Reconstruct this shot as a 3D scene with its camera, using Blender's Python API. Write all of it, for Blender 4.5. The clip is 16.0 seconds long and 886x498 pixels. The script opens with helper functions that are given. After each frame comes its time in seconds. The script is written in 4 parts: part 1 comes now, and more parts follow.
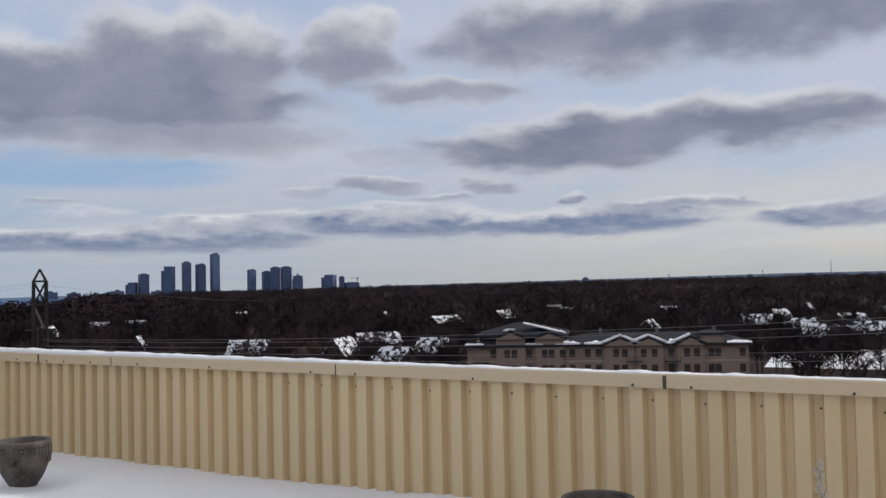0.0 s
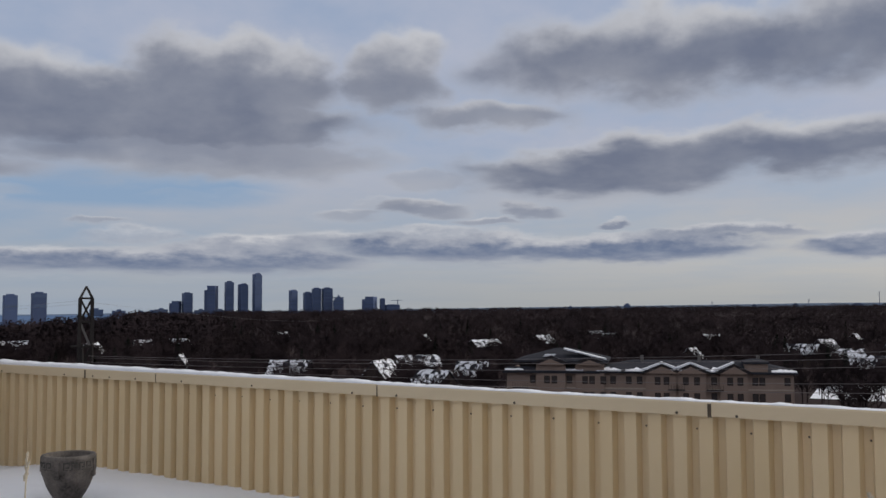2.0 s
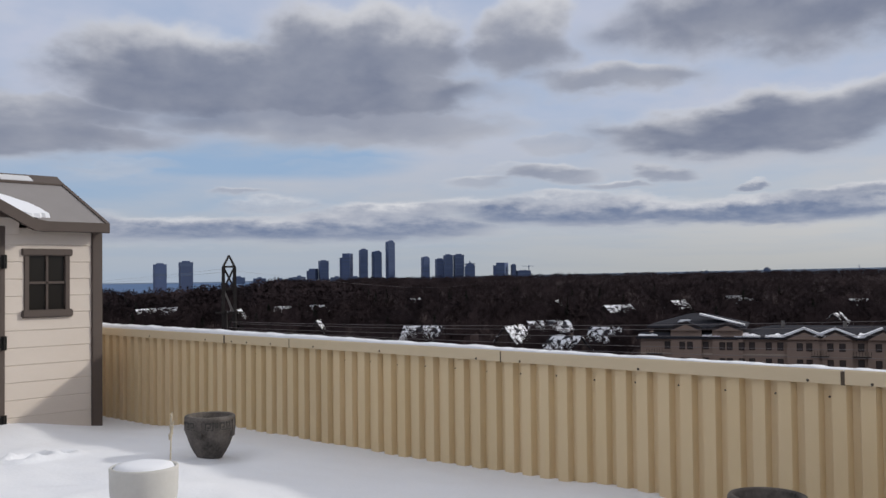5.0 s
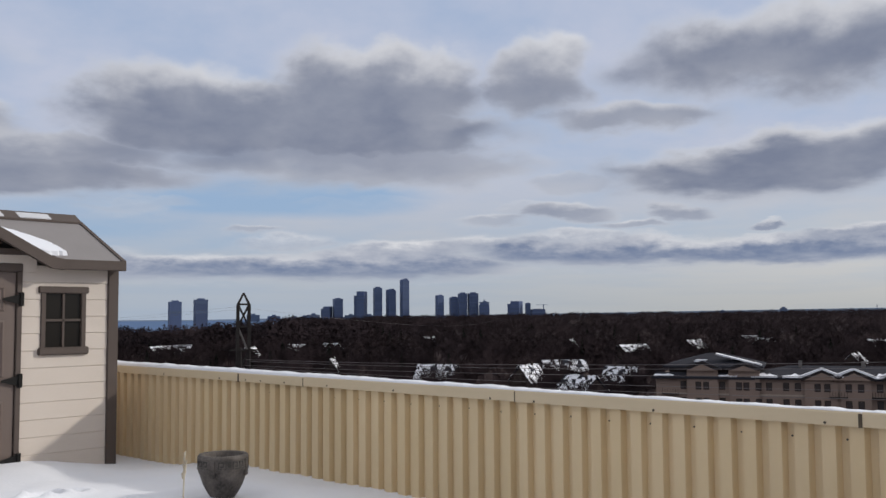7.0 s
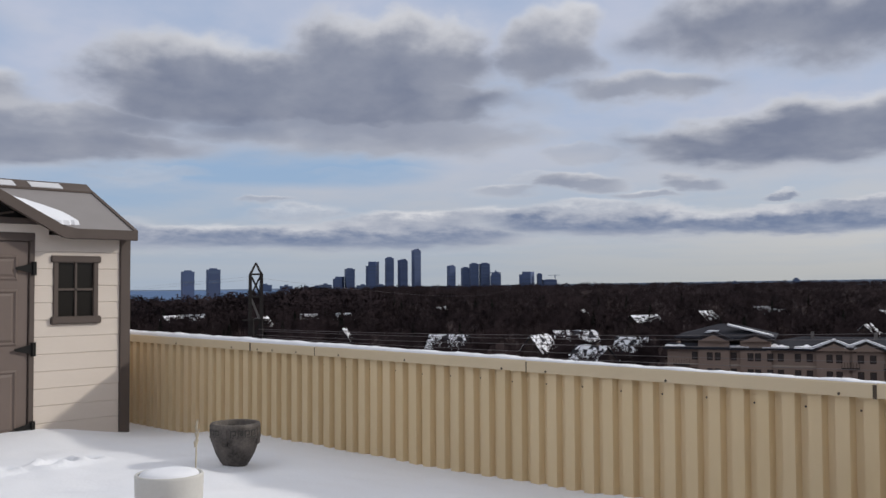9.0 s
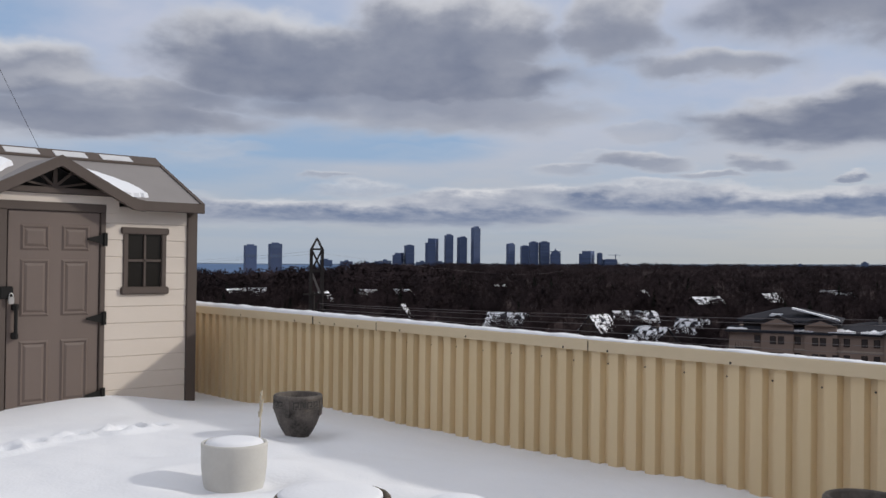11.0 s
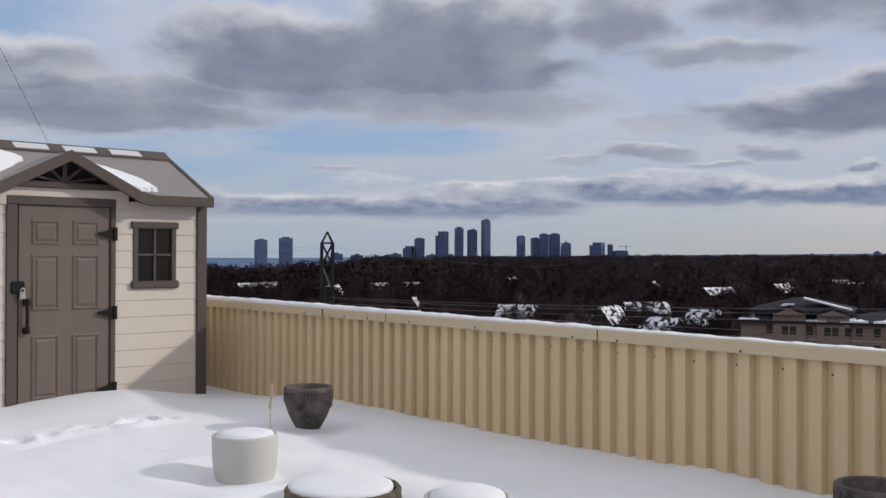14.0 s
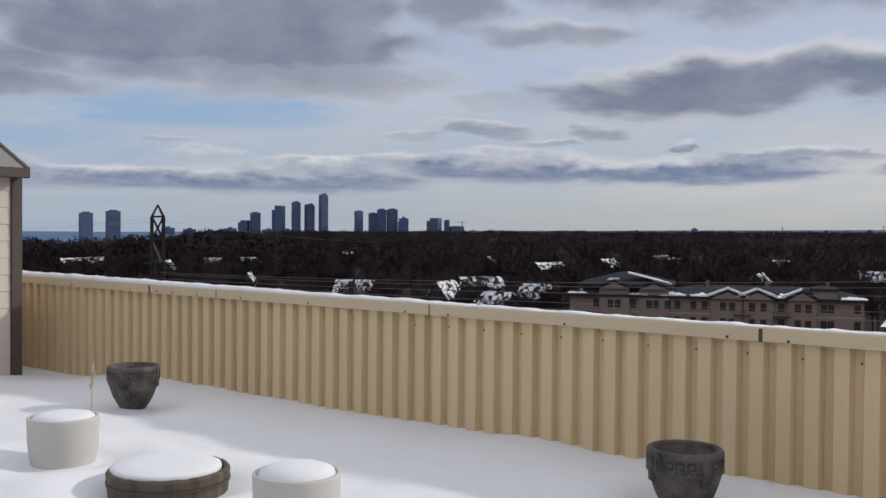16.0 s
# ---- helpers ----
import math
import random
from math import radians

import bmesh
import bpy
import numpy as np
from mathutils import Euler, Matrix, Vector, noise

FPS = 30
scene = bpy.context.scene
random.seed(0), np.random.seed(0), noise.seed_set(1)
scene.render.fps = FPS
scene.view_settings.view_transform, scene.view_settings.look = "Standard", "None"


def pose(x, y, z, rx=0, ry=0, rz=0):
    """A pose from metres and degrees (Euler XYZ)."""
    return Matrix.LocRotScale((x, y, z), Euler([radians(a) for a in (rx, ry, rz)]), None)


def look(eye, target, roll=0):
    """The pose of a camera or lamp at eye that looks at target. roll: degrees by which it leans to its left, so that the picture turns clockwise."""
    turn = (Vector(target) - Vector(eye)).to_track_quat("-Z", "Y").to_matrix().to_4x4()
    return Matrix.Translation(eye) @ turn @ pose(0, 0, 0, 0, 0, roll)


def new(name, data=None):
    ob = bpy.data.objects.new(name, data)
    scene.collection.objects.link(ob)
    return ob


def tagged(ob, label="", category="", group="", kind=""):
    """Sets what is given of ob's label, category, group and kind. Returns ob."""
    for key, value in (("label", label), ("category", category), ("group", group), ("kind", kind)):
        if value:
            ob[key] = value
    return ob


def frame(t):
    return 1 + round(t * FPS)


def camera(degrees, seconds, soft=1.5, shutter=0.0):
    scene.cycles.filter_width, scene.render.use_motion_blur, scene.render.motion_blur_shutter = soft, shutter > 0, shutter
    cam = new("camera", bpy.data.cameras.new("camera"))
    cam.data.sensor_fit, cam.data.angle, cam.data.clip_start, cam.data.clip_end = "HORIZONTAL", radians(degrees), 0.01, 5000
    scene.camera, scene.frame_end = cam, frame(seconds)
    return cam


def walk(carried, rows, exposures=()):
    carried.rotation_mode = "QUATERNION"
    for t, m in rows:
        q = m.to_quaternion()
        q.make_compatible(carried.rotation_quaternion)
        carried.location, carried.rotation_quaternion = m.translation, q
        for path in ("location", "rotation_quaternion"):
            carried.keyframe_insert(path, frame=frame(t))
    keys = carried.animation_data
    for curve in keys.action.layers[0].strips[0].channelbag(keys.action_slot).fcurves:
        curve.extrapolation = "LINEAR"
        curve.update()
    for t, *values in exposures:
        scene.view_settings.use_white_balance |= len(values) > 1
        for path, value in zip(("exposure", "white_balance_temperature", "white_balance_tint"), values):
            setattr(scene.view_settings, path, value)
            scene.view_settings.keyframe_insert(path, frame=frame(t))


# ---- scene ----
cam = camera(49.6, 16.0)
PATH = [
    (0, (4.152, -5.198, 1.37), (3.084, -3.509, 1.445), -1.2),
    (0.5, (4.149, -5.207, 1.37), (3.052, -3.537, 1.47), -1.1),
    (1, (4.148, -5.216, 1.368), (3.046, -3.553, 1.514), -0.8),
    (1.5, (4.146, -5.216, 1.365), (3.021, -3.568, 1.495), -0.4),
    (2, (4.142, -5.212, 1.365), (3.004, -3.571, 1.49), -0.2),
    (2.5, (4.144, -5.206, 1.366), (3.004, -3.568, 1.486), -0.3),
    (3, (4.163, -5.197, 1.365), (3.03, -3.552, 1.47), -0.4),
    (3.5, (4.2, -5.186, 1.357), (3.074, -3.535, 1.441), -0.4),
    (4, (4.207, -5.191, 1.359), (2.96, -3.627, 1.39), -0.7),
    (6.5, (4.215, -5.201, 1.38), (2.826, -3.767, 1.494), 0.0),
    (7, (4.219, -5.207, 1.376), (2.848, -3.757, 1.512), -0.4),
    (7.5, (4.214, -5.2, 1.373), (2.827, -3.764, 1.491), -0.4),
    (8, (4.199, -5.188, 1.373), (2.793, -3.77, 1.463), -0.4),
    (8.5, (4.195, -5.178, 1.373), (2.805, -3.742, 1.447), -0.3),
    (11, (4.179, -5.198, 1.368), (2.701, -3.851, 1.395), 0.7),
    (11.5, (4.166, -5.183, 1.357), (2.627, -3.905, 1.332), 0.7),
    (12, (4.182, -5.164, 1.355), (2.644, -3.885, 1.332), -0.5),
    (12.5, (4.174, -5.182, 1.36), (2.643, -3.895, 1.381), 0.5),
    (13, (4.179, -5.207, 1.365), (2.617, -3.96, 1.424), 0.8),
    (13.5, (4.182, -5.205, 1.361), (2.613, -3.966, 1.429), 0.7),
    (14, (4.186, -5.188, 1.355), (2.694, -3.857, 1.367), 0.2),
    (14.5, (4.189, -5.177, 1.364), (2.734, -3.804, 1.372), 0.2),
    (15, (4.219, -5.155, 1.363), (2.916, -3.637, 1.387), 0.3),
    (15.5, (4.219, -5.174, 1.357), (2.981, -3.603, 1.36), 0.5),
    (16, (4.208, -5.164, 1.357), (2.961, -3.601, 1.319), 0.5),
]
walk(cam, [(t, look(eye, target, roll)) for t, eye, target, roll in PATH],
     [(0, -0.03), (0.5, -0.04), (1.0, -0.18), (1.5, -0.29), (2.0, -0.32), (3.5, -0.33), (4.0, -0.19), (4.6, -0.10), (6.3, -0.05), (11, -0.09), (16, -0.07)])

# ---- world: sky with broken cloud, low sun from behind the parapet ----
SUN_EL, SUN_AZ = 27.0, 40.0        # degrees; azimuth clockwise from +y
world = bpy.data.worlds.new("winter_sky")
scene.world = world
world.use_nodes = True
wn, wl = world.node_tree.nodes, world.node_tree.links
wn.clear()


def wmath(op, a, b=None, c=None, clamp=False):
    n = wn.new("ShaderNodeMath")
    n.operation, n.use_clamp = op, clamp
    for i, v in enumerate((a, b, c)):
        if v is None:
            continue
        if isinstance(v, (int, float)):
            n.inputs[i].default_value = v
        else:
            wl.new(v, n.inputs[i])
    return n.outputs[0]


def wmix(fac, a, b):
    n = wn.new("ShaderNodeMix")
    n.data_type = "RGBA"
    for sock, v in ((n.inputs[0], fac), (n.inputs[6], a), (n.inputs[7], b)):
        if isinstance(v, tuple):
            sock.default_value = (*v, 1)
        elif isinstance(v, (int, float)):
            sock.default_value = v
        else:
            wl.new(v, sock)
    return n.outputs[2]


def wsmooth(v, lo, hi):
    n = wn.new("ShaderNodeMapRange")
    n.interpolation_type = "SMOOTHSTEP"
    wl.new(v, n.inputs[0])
    n.inputs[1].default_value, n.inputs[2].default_value = lo, hi
    return n.outputs[0]


tc = wn.new("ShaderNodeTexCoord")
sep = wn.new("ShaderNodeSeparateXYZ")
wl.new(tc.outputs["Generated"], sep.inputs[0])
AZ = wmath("MULTIPLY", wmath("ARCTAN2", wmath("MULTIPLY", sep.outputs[0], -1.0), sep.outputs[1]), 57.2958)
EL = wmath("MULTIPLY", wmath("ARCSINE", sep.outputs[2]), 57.2958)
ELP = wmath("MAXIMUM", EL, 0.0)
LOG = wmath("LOGARITHM", wmath("ADD", ELP, 1.5), 2.718)


def wnoise(kx, ky, detail, rough, seed):
    comb = wn.new("ShaderNodeCombineXYZ")
    wl.new(wmath("MULTIPLY", AZ, kx), comb.inputs[0])
    wl.new(wmath("MULTIPLY", LOG, ky), comb.inputs[1])
    comb.inputs[2].default_value = seed
    n = wn.new("ShaderNodeTexNoise")
    n.inputs["Scale"].default_value = 1.0
    n.inputs["Detail"].default_value = detail
    n.inputs["Roughness"].default_value = rough
    wl.new(comb.outputs[0], n.inputs["Vector"])
    return wmath("SUBTRACT", n.outputs[0], 0.5)


n_a = wnoise(0.22, 5.0, 5, 0.48, 3.0)
n_b = wnoise(0.20, 5.0, 5, 0.50, 11.0)
n_c = wnoise(0.10, 3.0, 5, 0.55, 23.0)
n_h = wnoise(0.42, 10.0, 5, 0.5, 31.0)
n_l = wnoise(0.75, 9.5, 5, 0.58, 41.0)
LOW = wsmooth(EL, 7.5, 4.0)
n_f = wmath("MULTIPLY_ADD", LOW, wmath("SUBTRACT", n_l, n_h), n_h)
AMP = wmath("MULTIPLY_ADD", ELP, 0.27, 0.45)
AZW = wmath("ADD", AZ, wmath("MULTIPLY", n_a, wmath("MULTIPLY", AMP, 1.7)))
ELW = wmath("ADD", EL, wmath("MULTIPLY", n_b, AMP))
ELW = wmath("ADD", ELW, wmath("MULTIPLY", n_f, wmath("MULTIPLY_ADD", ELP, 0.03, 0.55)))

sky = wn.new("ShaderNodeTexSky")
sky.sky_type, sky.sun_disc = "NISHITA", False
sky.sun_elevation, sky.sun_rotation = radians(SUN_EL), radians(SUN_AZ)
sky.air_density, sky.dust_density, sky.ozone_density = 1.0, 1.2, 1.5
sky_scaled = wn.new("ShaderNodeVectorMath")
sky_scaled.operation = "SCALE"
wl.new(sky.outputs[0], sky_scaled.inputs[0])
sky_scaled.inputs[3].default_value = 0.085
# thin high veil, thicker to the horizon
veil = wmath("MULTIPLY_ADD", n_c, 1.6, 0.70)
veil = wmath("ADD", veil, wmath("MULTIPLY", wsmooth(EL, 14.0, 2.0), 0.15))


def opening(az, el, w, h, deep):
    """A rift of clear blue in the veil."""
    global veil
    u, v = wmath("MULTIPLY_ADD", AZ, 1 / w, -az / w), wmath("MULTIPLY_ADD", EL, 1 / h, -el / h)
    q = wmath("MULTIPLY_ADD", u, u, wmath("MULTIPLY", v, v))
    veil = wmath("MULTIPLY_ADD", wsmooth(q, 1.3, 0.1), -deep, veil)


opening(52.0, 6.9, 9.0, 1.2, 0.75)
opening(63.0, 6.0, 9.0, 1.6, 0.45)
opening(79.0, 13.5, 11.0, 4.0, 0.6)
opening(60.0, 4.5, 12.0, 1.2, 0.25)
veil = wmath("MINIMUM", wmath("MAXIMUM", veil, 0.05), 0.95)
veil_col = wmix(wsmooth(EL, 1.0, 12.0), (0.475, 0.51, 0.56), (0.53, 0.57, 0.70))
warm = wmath("MULTIPLY", wsmooth(AZ, 45.0, 5.0), wsmooth(EL, 9.0, 2.0))
veil_col = wmix(wmath("MULTIPLY", warm, 0.7), veil_col, (0.72, 0.68, 0.62))
clear_blue = wmix(0.62, sky_scaled.outputs[0], (0.34, 0.51, 0.80))
col = wmix(veil, clear_blue, veil_col)

shade = wmath("ADD", 0.0, 0.5)
dens = wmath("ADD", 0.0, 0.0)


def cloud(az, el, w, h, thick=1.0, lit=0.0):
    """One heap of cloud: centre and half sizes in degrees; thick: how dense it is; lit: how much lighter."""
    global shade, dens
    h *= 1.2
    u = wmath("MULTIPLY_ADD", AZW, 1 / w, -az / w)
    v = wmath("MULTIPLY_ADD", ELW, 1 / h, -el / h)
    vb = wmath("MAXIMUM", v, wmath("MULTIPLY", v, -1.25))
    q = wmath("SQRT", wmath("MULTIPLY_ADD", u, u, wmath("MULTIPLY", vb, vb)))
    up = wsmooth(v, -0.5, 0.55)                     # crisp lit crown, soft trailing base
    edge = wmath("MULTIPLY_ADD", up, -0.30, 1.50)
    fall = wmath("MULTIPLY_ADD", up, 0.85, 0.80)
    m = wmath("MULTIPLY", wmath("SUBTRACT", edge, q), fall, clamp=True)
    m = wmath("MULTIPLY", wmath("MULTIPLY", m, m), wmath("MULTIPLY_ADD", m, -2.0, 3.0))
    m = wmath("MULTIPLY", m, thick)
    s = wmath("MULTIPLY_ADD", wsmooth(v, 0.10, 1.02), 0.95, 0.06 + lit, clamp=True)
    shade = wmath("MULTIPLY_ADD", m, wmath("SUBTRACT", s, shade), shade)
    dens = wmath("MAXIMUM", dens, m)


# low bank over the horizon
cloud(57.7, 2.7, 8.0, 0.80, 0.9, 0.08)
cloud(48.2, 2.8, 9.5, 0.95, 1.0, 0.05)
cloud(46.0, 3.7, 4.5, 0.65, 0.8, 0.28)
cloud(52.5, 4.2, 3.5, 0.55, 0.55, 0.35)
cloud(41.0, 4.0, 3.5, 0.6, 0.7, 0.30)
cloud(32.1, 3.5, 10.0, 0.95, 1.0, 0.03)
cloud(35.5, 4.3, 4.0, 0.6, 0.7, 0.25)
cloud(24.4, 3.5, 9.0, 0.85, 1.0, 0.0)
cloud(18.3, 4.3, 5.5, 0.55, 0.8, 0.12)
cloud(10.4, 3.4, 4.5, 0.8, 0.9, 0.10)
cloud(66.0, 3.2, 6.0, 0.7, 0.6, 0.2)
cloud(2.0, 4.0, 7.0, 0.8, 0.8, 0.1)
# small puffs
cloud(36.1, 5.9, 2.8, 0.55, 0.78, 0.10)
cloud(29.5, 5.8, 2.0, 0.50, 0.75, 0.10)
cloud(32.5, 5.2, 2.5, 0.42, 0.72, 0.12)
cloud(40.5, 5.6, 2.6, 0.45, 0.6, 0.16)
cloud(38.2, 6.2, 2.0, 0.4, 0.4, 0.25)
cloud(35.7, 7.5, 3.4, 0.6, 0.5, 0.16)
cloud(54.5, 5.0, 1.8, 0.28, 0.6, 0.1)
cloud(24.7, 4.9, 1.0, 0.3, 0.8)
cloud(47.5, 6.5, 5.0, 0.4, 0.22, 0.2)
cloud(61.0, 6.3, 4.0, 0.45, 0.4, 0.3)
# long bars and the great heaps
cloud(70.9, 7.7, 15.0, 1.3, 0.85, 0.05)
cloud(72.5, 10.0, 6.5, 1.9, 0.95, 0.12)
cloud(66.0, 8.9, 8.0, 1.4, 0.8)
cloud(49.0, 8.7, 13.0, 1.5, 0.72, 0.20)
cloud(25.0, 7.9, 8.8, 1.7)
cloud(21.0, 8.8, 7.0, 1.5)
cloud(14.5, 8.9, 9.5, 1.7)
cloud(32.0, 11.2, 6.0, 1.15, 0.78, 0.08)
cloud(37.5, 13.4, 3.8, 2.5, 0.85, 0.10)
cloud(42.3, 10.6, 3.2, 1.2, 0.5, 0.5)
cloud(53.0, 10.9, 12.0, 2.2)
cloud(48.9, 10.7, 10.4, 2.0, 1.0, 0.0)
cloud(59.0, 11.2, 6.4, 2.9, 0.95)
cloud(52.0, 12.0, 9.0, 1.9, 0.9, 0.02)
cloud(46.8, 13.4, 7.2, 2.4, 1.0, 0.06)
cloud(20.5, 14.4, 12.5, 2.9, 0.98)
cloud(8.0, 15.0, 10.0, 3.2, 0.9)
cloud(73.0, 14.5, 6.0, 1.8, 0.3, 0.25)
# broken cloud goes on all round, set fully bright out of view to fill shade
rest = wmath("MULTIPLY", wsmooth(wnoise(0.045, 2.2, 6, 0.6, 51.0), -0.02, 0.16), wmath("MAXIMUM", wsmooth(AZ, 2.0, -14.0), wmath("MAXIMUM", wsmooth(AZ, 80.0, 95.0), wsmooth(EL, 18.0, 26.0))))
high = wsmooth(EL, 20.0, 34.0)                     # bright layer added overhead, unseen, to lift the ambient light
rest = wmath("MAXIMUM", rest, wmath("MULTIPLY", high, 0.85))
shade = wmath("MULTIPLY_ADD", rest, wmath("SUBTRACT", 1.0, shade), shade)
dens = wmath("MAXIMUM", dens, wmath("MULTIPLY", rest, 0.9))

ragged = wmath("MULTIPLY_ADD", n_f, 0.16, dens)
ragged = wsmooth(ragged, 0.03, 0.92)
tone = wmath("ADD", shade, wmath("MULTIPLY", wmath("SUBTRACT", 1.0, ragged), 0.28))
tone = wmath("ADD", tone, wmath("MULTIPLY", n_a, 0.42))
tone = wmath("ADD", tone, wmath("MULTIPLY", n_f, wmath("MULTIPLY_ADD", wsmooth(EL, 8.0, 3.5), 0.42, 0.20)), clamp=True)
cloud_base = wmix(wsmooth(EL, 8.0, 3.0), (0.185, 0.213, 0.300), (0.175, 0.225, 0.350))
cloud_col = wmix(tone, cloud_base, (0.74, 0.745, 0.775))
col = wmix(wmath("MULTIPLY", ragged, 0.96), col, cloud_col)
hazy = wsmooth(EL, 3.0, -0.2)
col = wmix(wmath("MULTIPLY", hazy, 0.75), col, wmix(wsmooth(AZ, 60.0, 25.0), (0.38, 0.45, 0.55), (0.45, 0.462, 0.462)))
bg = wn.new("ShaderNodeBackground")
wl.new(col, bg.inputs[0])
bg.inputs[1].default_value = 1.0
wo = wn.new("ShaderNodeOutputWorld")
wl.new(bg.outputs[0], wo.inputs[0])

sun_data = bpy.data.lights.new("sun", "SUN")
sun_data.energy, sun_data.angle, sun_data.color = 1.95, radians(2.6), (1.0, 0.95, 0.87)
sun = new("sun", sun_data)
ce = math.cos(radians(SUN_EL))
sun.matrix_world = look((ce * math.sin(radians(SUN_AZ)) * 60, ce * math.cos(radians(SUN_AZ)) * 60, math.sin(radians(SUN_EL)) * 60), (0, 0, 0))


# ---- materials ----
def mat(name, base, rough=0.7, dark=None, scale=6.0, amount=0.5, fine=60.0, bump=0.15, metal=0.0, stretch=(1, 1, 1), spread=0.0, dist=0.004, spec=0.5):
    """base and dark are two tones of one surface, mixed by noise at two scales; spread varies alike pieces."""
    m = bpy.data.materials.new(name)
    m.use_nodes = True
    n, l = m.node_tree.nodes, m.node_tree.links
    p = n["Principled BSDF"]
    p.inputs["Roughness"].default_value, p.inputs["Metallic"].default_value = rough, metal
    p.inputs["Specular IOR Level"].default_value = spec
    dark = dark or tuple(c * 0.7 for c in base)
    co = n.new("ShaderNodeTexCoord")
    mp = n.new("ShaderNodeMapping")
    mp.inputs["Scale"].default_value = stretch
    l.new(co.outputs["Object"], mp.inputs[0])
    big, small = n.new("ShaderNodeTexNoise"), n.new("ShaderNodeTexNoise")
    for t, s, d in ((big, scale, 5), (small, fine, 3)):
        t.inputs["Scale"].default_value, t.inputs["Detail"].default_value = s, d
        l.new(mp.outputs[0], t.inputs["Vector"])
    add = n.new("ShaderNodeMath")
    add.operation = "MULTIPLY_ADD"
    l.new(small.outputs[0], add.inputs[0])
    add.inputs[1].default_value = 0.4
    l.new(big.outputs[0], add.inputs[2])
    rng = n.new("ShaderNodeMapRange")
    l.new(add.outputs[0], rng.inputs[0])
    rng.inputs[1].default_value, rng.inputs[2].default_value = 0.5, 0.95
    rng.inputs[4].default_value = amount
    mx = n.new("ShaderNodeMix")
    mx.data_type = "RGBA"
    mx.inputs[6].default_value, mx.inputs[7].default_value = (*base, 1), (*dark, 1)
    l.new(rng.outputs[0], mx.inputs[0])
    out = mx.outputs[2]
    if spread:
        info, hsv = n.new("ShaderNodeObjectInfo"), n.new("ShaderNodeHueSaturation")
        r2 = n.new("ShaderNodeMapRange")
        l.new(info.outputs["Random"], r2.inputs[0])
        r2.inputs[3].default_value, r2.inputs[4].default_value = 1 - spread, 1 + spread
        l.new(r2.outputs[0], hsv.inputs["Value"])
        l.new(out, hsv.inputs["Color"])
        out = hsv.outputs[0]
    l.new(out, p.inputs["Base Color"])
    if bump:
        b = n.new("ShaderNodeBump")
        b.inputs["Strength"].default_value, b.inputs["Distance"].default_value = bump, dist
        l.new(add.outputs[0], b.inputs["Height"])
        l.new(b.outputs[0], p.inputs["Normal"])
    return m


SNOW = mat("snow", (0.82, 0.83, 0.865), 0.85, (0.76, 0.78, 0.83), 1.5, 0.5, 40.0, 0.35, dist=0.02)
SNOW_FAR = mat("far_snow", (0.88, 0.88, 0.91), 0.9, (0.74, 0.75, 0.80), 0.4, 0.6, 4.0, 0.0, spec=0.08)
CREAM = mat("cream_painted_steel", (0.67, 0.525, 0.318), 0.38, (0.60, 0.455, 0.252), 2.0, 0.5, 30.0, 0.06, stretch=(1, 1, 0.25), spread=0.03)
CREAM_CAP = mat("cream_cap_flashing", (0.61, 0.50, 0.335), 0.36, (0.54, 0.435, 0.275), 2.5, 0.5, 30.0, 0.05, stretch=(0.4, 1, 1), spread=0.02)
RUST = mat("rusted_sealant", (0.10, 0.075, 0.05), 0.8, (0.04, 0.03, 0.02), 30, 0.8, 120, 0.4)
SCREW = mat("screw_steel", (0.09, 0.075, 0.06), 0.5, (0.05, 0.035, 0.025), 80, 0.6, 200, 0.1, metal=0.4)
SHED_WALL = mat("shed_cream_resin", (0.63, 0.555, 0.485), 0.6, (0.55, 0.48, 0.41), 1.5, 0.45, 50.0, 0.10, stretch=(1, 0.4, 1.6))
SHED_BROWN = mat("shed_brown_resin", (0.150, 0.113, 0.096), 0.55, (0.115, 0.086, 0.072), 3.0, 0.5, 90.0, 0.14, stretch=(1, 1, 0.3))
SHED_TRIM = mat("shed_dark_trim", (0.090, 0.067, 0.056), 0.7, (0.065, 0.048, 0.040), 3.0, 0.5, 90.0, 0.12)
SHED_ROOF = mat("shed_grey_roof", (0.25, 0.23, 0.225), 0.7, (0.20, 0.185, 0.18), 3.0, 0.5, 120.0, 0.2)
BLACK = mat("black_iron", (0.010, 0.0095, 0.009), 0.6, (0.018, 0.016, 0.015), 20, 0.5, 80, 0.1, spec=0.2)
LOCK = mat("padlock_steel", (0.62, 0.60, 0.58), 0.3, (0.4, 0.38, 0.36), 30, 0.5, 90, 0.05, metal=0.8)
SKYLIGHT = mat("roof_skylight", (0.62, 0.62, 0.64), 0.3, (0.5, 0.5, 0.52), 8, 0.5, 50, 0.0)
CONCRETE = mat("weathered_concrete", (0.140, 0.121, 0.107), 0.85, (0.024, 0.020, 0.018), 8.0, 1.0, 60.0, 0.5, dist=0.006)
CONCRETE_D = mat("dark_concrete_relief", (0.05, 0.047, 0.043), 0.9, (0.03, 0.028, 0.026), 12.0, 0.8, 60.0, 0.4)
STONEWARE = mat("pale_stoneware", (0.56, 0.545, 0.51), 0.75, (0.46, 0.445, 0.415), 5.0, 0.6, 50.0, 0.2)
BARREL = mat("weathered_barrel_wood", (0.135, 0.105, 0.075), 0.85, (0.05, 0.04, 0.03), 9.0, 0.8, 70.0, 0.6, stretch=(1, 1, 0.15), spread=0.2, dist=0.006)
STALK = mat("dry_stalk", (0.50, 0.44, 0.34), 0.9, (0.35, 0.30, 0.22), 20, 0.5, 80, 0.2)
